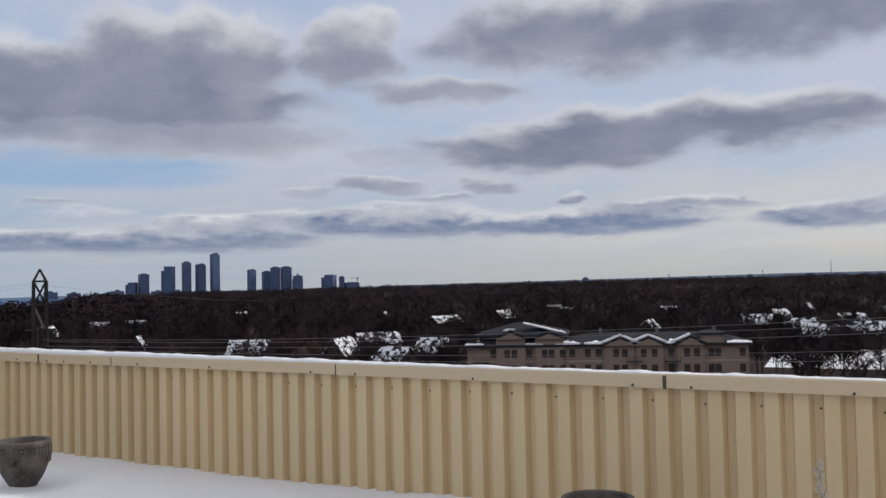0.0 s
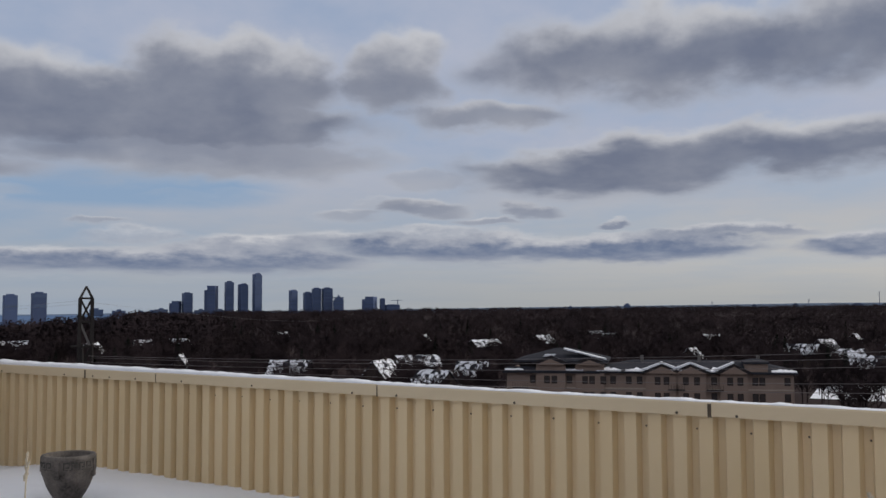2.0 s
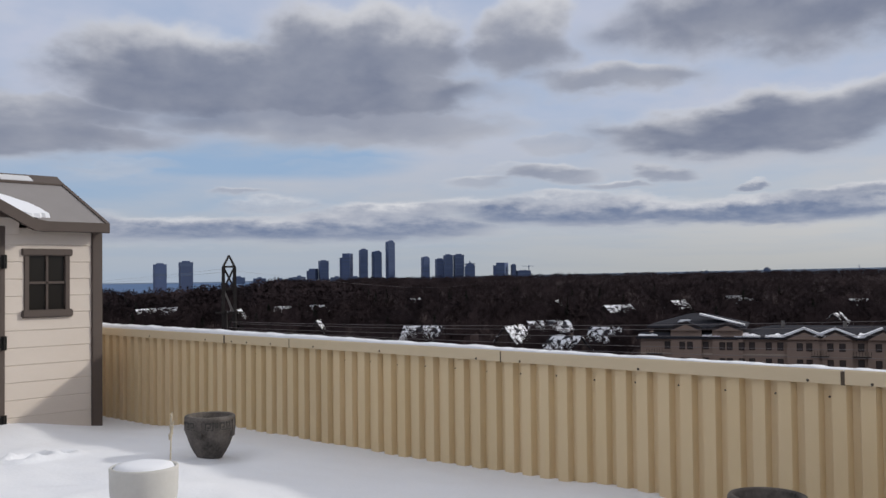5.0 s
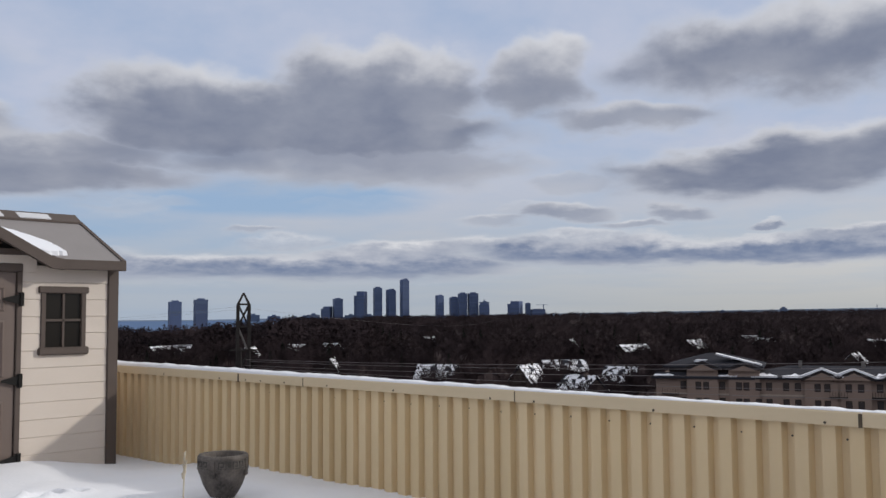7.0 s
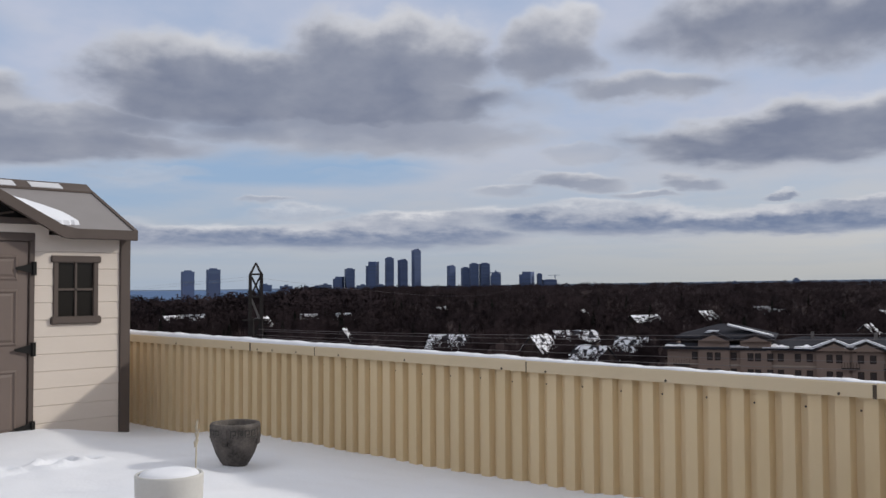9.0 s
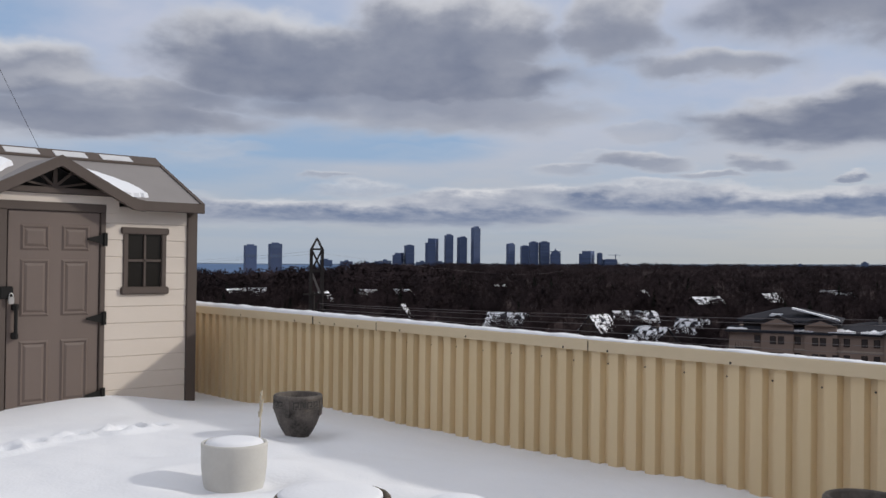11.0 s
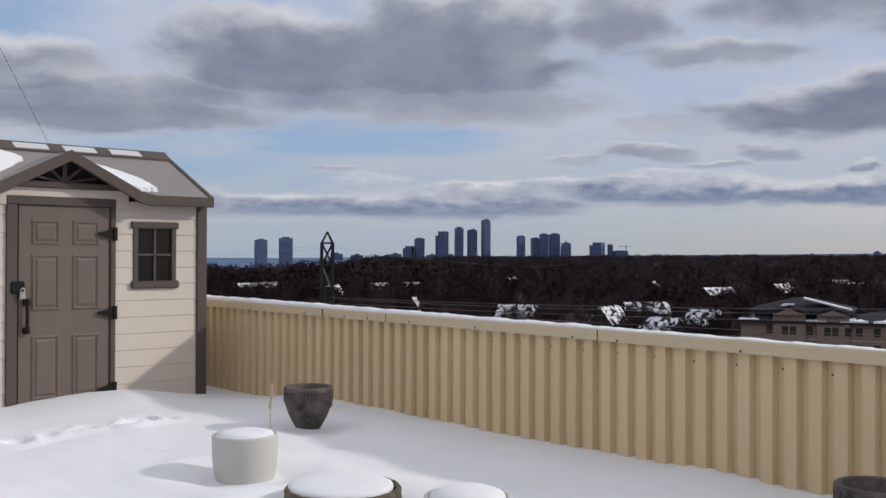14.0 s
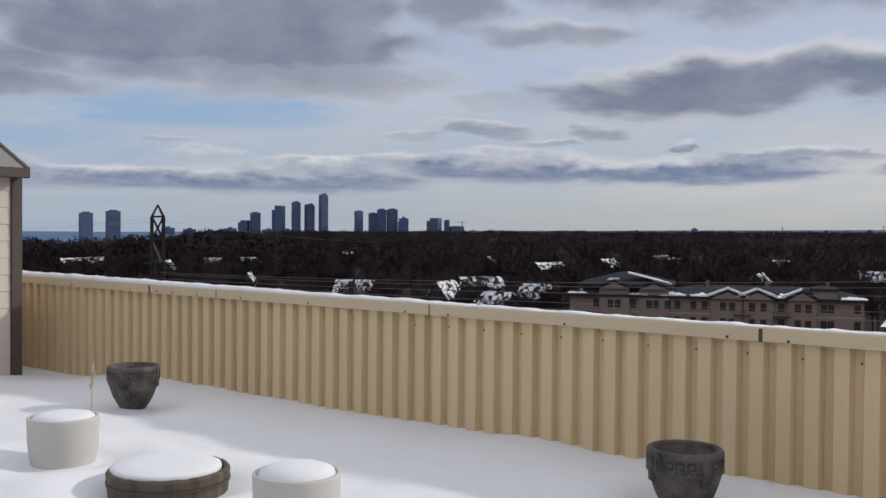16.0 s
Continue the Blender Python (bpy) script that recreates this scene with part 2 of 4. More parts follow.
BARK = mat("bare_bark", (0.050, 0.040, 0.036), 0.95, (0.030, 0.024, 0.023), 0.3, 0.7, 4.0, 0.0, spec=0.08)
TWIG = mat("bare_twigs", (0.060, 0.042, 0.043), 0.95, (0.014, 0.011, 0.014), 0.016, 1.0, 0.12, 0.0, spec=0.04)
PINE = mat("dark_evergreen", (0.016, 0.017, 0.014), 0.95, (0.009, 0.010, 0.009), 0.1, 0.7, 1.5, 0.0, spec=0.08)
OAK = mat("rust_leaves", (0.16, 0.075, 0.035), 0.9, (0.10, 0.045, 0.02), 0.4, 0.7, 2.0, 0.0, spec=0.08)
LAND = mat("winter_ground", (0.032, 0.019, 0.017), 0.95, (0.050, 0.036, 0.034), 0.012, 0.5, 0.15, 0.0, spec=0.08)
BRICK = mat("tan_brickwork", (0.30, 0.222, 0.182), 0.85, (0.235, 0.17, 0.138), 0.35, 0.6, 3.0, 0.0, spec=0.08)
STONE = mat("pale_stone_base", (0.40, 0.33, 0.27), 0.85, (0.33, 0.27, 0.22), 0.35, 0.6, 3.0, 0.0)
SHINGLE = mat("grey_shingles", (0.042, 0.042, 0.050), 0.9, (0.028, 0.028, 0.033), 0.3, 0.6, 3.0, 0.0, spec=0.08)
TRIM_DARK = mat("dark_eaves", (0.045, 0.036, 0.034), 0.7, (0.03, 0.025, 0.023), 0.5, 0.5, 3.0, 0.0, spec=0.08)
GLASS_D = mat("dark_window_glass", (0.042, 0.030, 0.028), 0.3, (0.026, 0.020, 0.019), 0.5, 0.5, 3.0, 0.0)
SIDING = mat("house_siding", (0.075, 0.058, 0.052), 0.85, (0.045, 0.036, 0.032), 0.3, 0.6, 2.0, 0.0, spread=0.35, spec=0.08)
# the blue of air haze is mixed into both skyline base colours
HAZED_TOWER = mat("far_tower_haze_blue", (0.066, 0.098, 0.200), 0.6, (0.050, 0.076, 0.160), 0.02, 0.6, 0.1, 0.0, spread=0.22)
HAZED_TOWER_L = mat("far_tower_haze_bands", (0.078, 0.115, 0.205), 0.6, (0.060, 0.090, 0.168), 0.02, 0.6, 0.1, 0.0, spread=0.15)
# shore and lake: pale blue of distance haze painted into the base colour
HAZE = mat("hazed_blue_shore", (0.34, 0.42, 0.55), 0.95, (0.27, 0.35, 0.48), 0.001, 0.6, 0.01, 0.0)
WATER = mat("hazy_lake", (0.10, 0.165, 0.29), 0.85, (0.08, 0.135, 0.25), 0.002, 0.6, 0.02, 0.0, stretch=(1, 1, 1), spec=0.1)
STEEL = mat("pylon_steel", (0.045, 0.040, 0.038), 0.7, (0.03, 0.026, 0.025), 0.6, 0.6, 4.0, 0.0, spec=0.08)
PALE_STEEL = mat("pale_pylon_fitting", (0.16, 0.145, 0.135), 0.6, (0.10, 0.09, 0.085), 0.6, 0.6, 4.0, 0.0)
WIRE = mat("wire", (0.21, 0.185, 0.185), 0.6, (0.16, 0.14, 0.14), 0.5, 0.4, 3.0, 0.0)
GALV = mat("galvanised_tube", (0.42, 0.42, 0.42), 0.5, (0.32, 0.32, 0.32), 12, 0.6, 80, 0.1, metal=0.5)
ROOFING = mat("roof_membrane", (0.12, 0.12, 0.12), 0.9, (0.08, 0.08, 0.08), 2.0, 0.6, 30.0, 0.2)


def fuzzy(m, keep):
    """Fine twigs scatter light like a soft mass: the shading normal leans to the sky."""
    n, l = m.node_tree.nodes, m.node_tree.links
    geo, sc, ad, nm = n.new("ShaderNodeNewGeometry"), n.new("ShaderNodeVectorMath"), n.new("ShaderNodeVectorMath"), n.new("ShaderNodeVectorMath")
    sc.operation, ad.operation, nm.operation = "SCALE", "ADD", "NORMALIZE"
    sc.inputs[3].default_value = keep
    ad.inputs[1].default_value = (0, -0.25, 0.8)
    l.new(geo.outputs["Normal"], sc.inputs[0])
    l.new(sc.outputs[0], ad.inputs[0])
    l.new(ad.outputs[0], nm.inputs[0])
    l.new(nm.outputs[0], n["Principled BSDF"].inputs["Normal"])


fuzzy(TWIG, 0.14)
fuzzy(PINE, 0.40)


def glass_mat():
    m = bpy.data.materials.new("window_glass")
    m.use_nodes = True
    p = m.node_tree.nodes["Principled BSDF"]
    p.inputs["Base Color"].default_value = (0.018, 0.016, 0.014, 1)
    p.inputs["Roughness"].default_value = 0.15
    p.inputs["Specular IOR Level"].default_value = 0.25
    return m


PANE = glass_mat()


# ---- mesh helpers ----
def finish(name, bm, material, smooth=False):
    me = bpy.data.meshes.new(name)
    bmesh.ops.recalc_face_normals(bm, faces=bm.faces)
    for f in bm.faces:
        f.smooth = smooth
    bm.to_mesh(me)
    bm.free()
    me.materials.append(material)
    return new(name, me)


def part(name, bm, material, parent=None, label="", smooth=False):
    """One bmesh as one mesh object under a thing or a part."""
    ob = finish(name, bm, material, smooth)
    if parent is not None:
        ob.parent = parent
    if label:
        ob["label"] = label
    return ob


def holder(name, m, label, category, group="", kind=""):
    ob = new(name)
    ob.matrix_world = m
    return tagged(ob, label, category, group, kind)


def box(x0, x1, y0, y1, z0, z1, bev=0.0, bm=None):
    bm = bm or bmesh.new()
    vs = bmesh.ops.create_cube(bm, size=1.0)["verts"]
    for v in vs:
        v.co = Vector((x0 + (v.co.x + 0.5) * (x1 - x0), y0 + (v.co.y + 0.5) * (y1 - y0), z0 + (v.co.z + 0.5) * (z1 - z0)))
    if bev:
        es = list({e for v in vs for e in v.link_edges})
        bmesh.ops.bevel(bm, geom=es, offset=bev, segments=2, affect="EDGES", clamp_overlap=True)
    return bm


def lathe(profile, n=40, bm=None, wob=0.0):
    """Turns (radius, height) pairs round z; the ends at radius 0 close."""
    bm = bm or bmesh.new()
    rings = []
    for r, z in profile:
        if r < 1e-5:
            rings.append([bm.verts.new((0, 0, z))])
        else:
            rings.append([bm.verts.new((r * (1 + wob * noise.noise((math.cos(6.2832 * k / n) * 2, math.sin(6.2832 * k / n) * 2, z * 5))) * math.cos(6.2832 * k / n),
                                        r * math.sin(6.2832 * k / n), z)) for k in range(n)])
    for a, b in zip(rings, rings[1:]):
        for k in range(n):
            q = (k + 1) % n
            if len(a) == 1 and len(b) == 1:
                continue
            if len(a) == 1:
                bm.faces.new((a[0], b[k], b[q]))
            elif len(b) == 1:
                bm.faces.new((a[k], a[q], b[0]))
            else:
                bm.faces.new((a[k], a[q], b[q], b[k]))
    return bm


def rod(a, b, r0, r1=None, n=6, bm=None):
    """A tapered rod from a to b."""
    bm = bm or bmesh.new()
    a, b = Vector(a), Vector(b)
    r1 = r0 if r1 is None else r1
    d = (b - a).normalized()
    u = d.orthogonal().normalized()
    w = d.cross(u)
    ra = [bm.verts.new(a + (u * math.cos(6.2832 * k / n) + w * math.sin(6.2832 * k / n)) * r0) for k in range(n)]
    rb = [bm.verts.new(b + (u * math.cos(6.2832 * k / n) + w * math.sin(6.2832 * k / n)) * r1) for k in range(n)]
    for k in range(n):
        bm.faces.new((ra[k], ra[(k + 1) % n], rb[(k + 1) % n], rb[k]))
    bm.faces.new(ra)
    bm.faces.new(rb[::-1])
    return bm


def prism(poly, axis, lo, hi, bm=None):
    """A flat outline pushed along an axis: poly is given in the two other axes, in order."""
    bm = bm or bmesh.new()
    def put(p, t):
        c = list(p)
        c.insert("xyz".index(axis), t)
        return bm.verts.new(c)
    a, b = [put(p, lo) for p in poly], [put(p, hi) for p in poly]
    n = len(poly)
    for k in range(n):
        bm.faces.new((a[k], a[(k + 1) % n], b[(k + 1) % n], b[k]))
    bm.faces.new(a[::-1])
    bm.faces.new(b)
    return bm


def far(az, d, z=0.0):
    """A place at an azimuth (degrees to the left of +y) and distance from the middle of the walk."""
    return Vector((4.2 - d * math.sin(radians(az)), -5.2 + d * math.cos(radians(az)), z))


GROUND = -25.0

# ---- ground, far shore ----
def land(az, d):
    """Height of the land: flat near by, rising gently to the far woods on one side."""
    turn = max(0.0, min(1.0, (55 - az) / 48)) * max(0.0, min(1.0, (az + 60) / 40))
    return GROUND + max(0.0, min(1.0, (d - 900) / 3100)) * (3.0 + 21.0 * turn)


bm = bmesh.new()
rings = [[bm.verts.new(far(az, d, land((az + 180) % 360 - 180, d))) for az in range(0, 360, 4)] for d in (60, 500, 900, 1500, 2200, 3000, 4000, 4800)]
for p, q in zip(rings, rings[1:]):
    for k in range(90):
        bm.faces.new((p[k], p[(k + 1) % 90], q[(k + 1) % 90], q[k]))
bm.faces.new(rings[0])
tagged(part("ground", bm, LAND), "dark wooded winter ground reaching the horizon", "ground", kind="structure")
bm = bmesh.new()
prev = None
for k in range(61):
    az = -20 + 130 * k / 60
    top = -16.5 + 40.0 * max(0, min(1, (58 - az) / 46)) + 1.8 * noise.noise((k * 0.35, 0, 0))
    pr = [bm.verts.new(far(az, 4700, GROUND)), bm.verts.new(far(az, 4700, top)), bm.verts.new(far(az, 4860, GROUND))]
    if prev:
        bm.faces.new((prev[0], pr[0], pr[1], prev[1]))
        bm.faces.new((prev[1], pr[1], pr[2], prev[2]))
    prev = pr
tagged(part("backdrop", bm, HAZE), "hazy blue shore and low hills on the horizon", "backdrop", kind="structure")


# broad water beyond the woods on the shore side
bm = bmesh.new()
wa = [(46, 4690), (49, 3600), (54, 2300), (60, 1500), (75, 1300), (95, 1300), (110, 1300), (110, 4690), (95, 4690), (80, 4690), (68, 4690), (56, 4690)]
bm.faces.new([bm.verts.new(far(a, d, -21.2)) for a, d in wa])
tagged(part("water", bm, WATER), "hazy blue lake beyond the wooded shore", "water", kind="structure")


# ---- woods ----
def tree_template(rng, limbs, twigs, n=4):
    """Bare tree one metre high: trunk, limbs and a spread of fine twigs, as vertex and face lists."""
    bm = bmesh.new()
    rod((0, 0, 0), (0, 0, 0.55), 0.016, 0.008, n, bm)
    for i in range(limbs):
        a, z = rng.uniform(0, 6.28), rng.uniform(0.22, 0.55)
        L = rng.uniform(0.18, 0.40)
        up = rng.uniform(0.5, 1.3)
        e = Vector((math.cos(a) * L, math.sin(a) * L, z + L * up))
        e.z = min(e.z, 0.98)
        s = Vector((0, 0, z))
        rod(s, e, 0.007, 0.002, 3, bm)
        for j in range(twigs):
            f = rng.uniform(0.35, 1.0)
            q = s.lerp(e, f)
            d = Vector((rng.gauss(0, 1), rng.gauss(0, 1), rng.gauss(0.5, 0.8))).normalized() * rng.uniform(0.06, 0.17)
            w = d.orthogonal().normalized() * rng.uniform(0.005, 0.012)
            t = q + d
            t.z = min(t.z, 1.0)
            va, vb, vc = bm.verts.new(q - w), bm.verts.new(q + w), bm.verts.new(t)
            bm.faces.new((va, vb, vc))
    bm.verts.index_update()
    out = ([v.co.copy() for v in bm.verts], [[v.index for v in f.verts] for f in bm.faces])
    bm.free()
    return np.array(out[0]), out[1]


def far_template(rng, tufts):
    """A distant bare crown: many small tufts of twigs that make a rounded, broken mass."""
    vs, fs = [], []
    for i in range(tufts):
        a, c = rng.uniform(0, 6.28), rng.uniform(-1, 1)
        r = 0.36 * math.sqrt(1 - c * c) * rng.uniform(0.45, 1.0)
        p = Vector((math.cos(a) * r, math.sin(a) * r, 0.56 + 0.40 * c * rng.uniform(0.6, 1.0)))
        d = Vector((rng.gauss(0, 1), rng.gauss(0, 1), rng.gauss(0.3, 1))).normalized()
        w = d.orthogonal().normalized() * rng.uniform(0.013, 0.030)
        d *= rng.uniform(0.025, 0.060)
        k = len(vs)
        vs += [p - d - w * 0.5, p - d * 0.4 + w, p + d + w * 0.3, p + d * 0.3 - w]
        fs.append([k, k + 1, k + 2, k + 3])
    return np.array([tuple(v) for v in vs]), fs


def scatter(name, templates, places, material, label, category):
    """places: (x, y, z, height, spread, turn) rows; one joined object of stuff."""
    V, F, base = [], [], 0
    for i, (x, y, z, h, s, a) in enumerate(places):
        tv, tf = templates[i % len(templates)]
        c, d = math.cos(a), math.sin(a)
        p = np.empty_like(tv)
        p[:, 0] = x + (tv[:, 0] * c - tv[:, 1] * d) * h * s
        p[:, 1] = y + (tv[:, 0] * d + tv[:, 1] * c) * h * s
        p[:, 2] = z + tv[:, 2] * h
        V.append(p)
        F += [[k + base for k in f] for f in tf]
        base += len(tv)
    me = bpy.data.meshes.new(name)
    me.from_pydata(np.concatenate(V).tolist(), [], F)
    me.materials.append(material)
    return tagged(new(name, me), label, category, kind="stuff")


rng = random.Random(5)
# clearings round the houses: azimuth, distance
HOUSES = ((59.8, 566, 12), (58.6, 566, 10), (54.8, 497, 10), (52.1, 566, 9), (50.15, 566, 13), (50.0, 357, 8), (44.3, 730, 10), (43.75, 314, 12), (38.4, 302, 10), (36.3, 352, 14),
          (35.3, 259, 11), (35.85, 595, 12), (32.3, 527, 15), (33.0, 299, 9), (28.85, 579, 14), (25.75, 730, 10), (24.95, 646, 12), (20.3, 399, 13), (19.2, 646, 11),
          (14.3, 460, 13), (13.1, 520, 12), (12.0, 425, 12), (10.9, 361, 13), (11.6, 640, 11), (9.4, 480, 12), (8.6, 380, 12), (7.5, 560, 12))
clear = [(far(a, d), w) for a, d, w in HOUSES]


def woods(count, d0, d1, h0, h1, s0, s1, open_sight=True, az0=-6, az1=86):
    rows = []
    while len(rows) < count:
        d = math.sqrt(rng.uniform(d0 * d0, d1 * d1))
        az = rng.uniform(az0, az1)
        p = far(az, d)
        if 11 < az < 34 and d < 222:
            continue
        if d > 950 + 700 * max(0.0, min(1.0, (57 - az) / 4)) + 2700 * max(0.0, min(1.0, (53 - az) / 7)):
            continue
        if az < 14.6 and 290 < d < 395 and rng.random() < 0.6:
            continue
        if open_sight and any(abs((p - c).length) < w * 0.9 for c, w in clear):
            continue
        h = rng.uniform(h0, h1)
        if not open_sight:
            h *= 1.0 + 0.55 * noise.noise((p.x * 0.006, p.y * 0.006, 0)) + 0.25 * noise.noise((p.x * 0.02, p.y * 0.02, 3))
        if open_sight and any(0 < (c - far(az, 0)).length - d < 60 and abs(math.degrees(math.atan2(-(c.x - 4.2), c.y + 5.2)) - az) < math.degrees(w * 0.6 / c.length) for c, w in clear):
            h *= rng.uniform(0.40, 0.62)
        rows.append((p.x, p.y, land(az, d), h, rng.uniform(s0, s1), rng.uniform(0, 6.28)))
    return rows


def by_houses():
    rows = []
    for c, w in clear:
        d = math.hypot(c.x - 4.2, c.y + 5.2)
        az = math.degrees(math.atan2(-(c.x - 4.2), c.y + 5.2))
        for k in range(15):
            q = far(az + math.degrees(w * rng.uniform(-0.8, 0.8) / d), d - rng.uniform(9, 26))
            rows.append((q.x, q.y, GROUND, rng.uniform(8.0, 12.5), rng.uniform(0.6, 1.0), rng.uniform(0, 6.28)))
    return rows


near_t = [tree_template(rng, 14, 20) for _ in range(7)]
mid_t = [tree_template(rng, 8, 14, 3) for _ in range(6)]
far_t = [far_template(rng, 84) for _ in range(7)]
scatter("bare_woods", near_t, woods(1900, 150, 620, 9, 17, 0.75, 1.15) + by_houses(), TWIG, "dense leafless winter trees with dark brown branches", "woods")
scatter("bare_woods", mid_t, woods(3800, 520, 1500, 11, 18, 1.0, 1.5), TWIG, "distant leafless winter trees in a brown mass", "woods")
scatter("bare_woods", far_t, woods(6600, 1000, 4300, 12, 19, 1.3, 2.2, False) + woods(1100, 600, 1700, 15, 19.5, 1.1, 1.7, False, 48, 72), TWIG, "far leafless woods along the horizon", "woods")


def evergreen(p, h, w, material=PINE):
    t = holder("evergreen_tree", pose(p.x, p.y, GROUND), "tall dark evergreen tree among bare winter trees", "tree", "evergreens in the woods")
    part("trunk", rod((0, 0, 0), (0, 0, h * 0.9), 0.28, 0.05, 6), BARK, t)
    bm = bmesh.new()
    for i in range(260):
        f = rng.random() ** 0.8
        z = h * (0.08 + 0.92 * f)
        r = w * (1 - f) ** 0.8 * rng.uniform(0.55, 1.1) + 0.15
        a = rng.uniform(0, 6.28)
        tip = Vector((math.cos(a) * r, math.sin(a) * r, z - 0.35 * r))
        root = Vector((0, 0, z))
        s = Vector((math.cos(a + 1.57), math.sin(a + 1.57), rng.uniform(-0.3, 0.3))) * (0.25 + 0.28 * r)
        m = root.lerp(tip, 0.6)
        vs = [bm.verts.new(c) for c in (root, m - s, tip, m + s)]
        bm.faces.new(vs)
    part("crown", bm, material, t)
    return t


for az, d, h, w in ((50.2, 420, 17, 2.8), (57.0, 330, 12, 2.6), (53.6, 380, 13, 3.0), (60.5, 410, 13, 3.2), (43.1, 360, 12, 2.4), (41.2, 700, 16, 4), (37.6, 600, 14, 3),
                    (33.1, 420, 13, 2.5), (28.0, 390, 13, 3), (15.2, 420, 15, 3.4), (13.0, 360, 13, 3), (21.5, 480, 14, 3), (47.0, 820, 17, 4), (46.6, 640, 16, 3.5), (62.5, 700, 17, 4)):
    evergreen(far(az, d), h, w)
for k in range(60):
    evergreen(far(rng.uniform(6, 64), rng.uniform(330, 1300)), rng.uniform(11, 17), rng.uniform(2.2, 4.2))
evergreen(far(49.3, 300), 8.5, 4.5, OAK).name = "oak_tree"
tagged(bpy.data.objects["oak_tree"], "oak tree still holding rust-brown leaves", "tree")


# ---- houses with snowy roofs ----
def house(az, d, w, i):
    p = far(az, d)
    t = holder("house", pose(p.x, p.y, GROUND, 0, 0, az + (35, -20, 60, 10, -50, 80)[i % 6]), "house with a snow-covered gabled roof among bare trees", "house", "houses among the trees")
    L, D, H, R = w * 0.55, w * 0.36, 5.6, 9.2 + (i % 3) * 0.5
    part("wall", prism([(-D, 0), (D, 0), (D, H), (0, R - 0.3), (-D, H)], "x", -L, L), SIDING, t)
    for s in (-1, 1):
        bm = bmesh.new()
        o, n = D + 0.6, 0.35
        zo = H - 0.6 * (R - H) / D
        prism([(0, R), (s * o, zo), (s * o, zo + n), (0, R + n)], "x", -L - 0.5, L + 0.5, bm)
        roof = part("roof", bm, SHINGLE, t)
        bm = bmesh.new()
        f = lambda q: (s * o * q, R + n + 0.05 + (zo - R) * q)
        cols, rows = 11, 6
        for c in range(cols):
            for k in range(rows):
                if rng.random() < (0.54 if s == 1 else 0.46):
                    continue
                x0 = -L - 0.4 + (2 * L + 0.8) * (c + rng.uniform(-0.6, 0.5)) / cols
                x1 = -L - 0.4 + (2 * L + 0.8) * (c + 1 + rng.uniform(-0.45, 0.5)) / cols
                q0, q1 = max(0.01, (k + rng.uniform(-0.5, 0.4)) / rows), min(0.995, (k + 1 + rng.uniform(-0.4, 0.5)) / rows)
                skew = rng.uniform(-1.3, 1.3)
                lo = [bm.verts.new((max(-L - 0.45, min(L + 0.45, x + e)), f(q)[0], f(q)[1] - 0.03)) for x, q, e in ((x0, q0, 0), (x1, q0, 0), (x1, q1, skew), (x0, q1, skew))]
                hi = [bm.verts.new((v.co.x * 0.995, v.co.y, v.co.z + 0.12 + 0.012 * (c + 3 * k))) for v in lo]
                for j in range(4):
                    bm.faces.new((lo[j], lo[(j + 1) % 4], hi[(j + 1) % 4], hi[j]))
                bm.faces.new(hi)
        tagged(part("roof_snow", bm, SNOW_FAR, roof, "blown snow on shingles"), kind="stuff")
    part("chimney", box(L * 0.3, L * 0.3 + 0.7, -0.4, 0.4, R - 1.5, R + 1.0), SIDING, t)
    for s in (-1, 1):
        for k in (-0.55, 0.0, 0.55):
            for z in (1.2, 3.9):
                part("window", box(L * k - 0.6, L * k + 0.6, s * D - 0.06, s * D + 0.06, z, z + 1.3), GLASS_D, t)
    return t


for i, (az, d, w) in enumerate(HOUSES):
    house(az, d, w, i)

# open snowy yard past the apartment building
bm = bmesh.new()
q = [(14.0, 300), (4.0, 295), (3.0, 390), (12.0, 372), (13.6, 335)]
vs = [bm.verts.new(far(a, d, GROUND + 0.12)) for a, d in q]
bm.faces.new(vs)
tagged(part("ground_snow", bm, SNOW_FAR), "open snow-covered yard beside the apartment building", "snow", kind="structure")


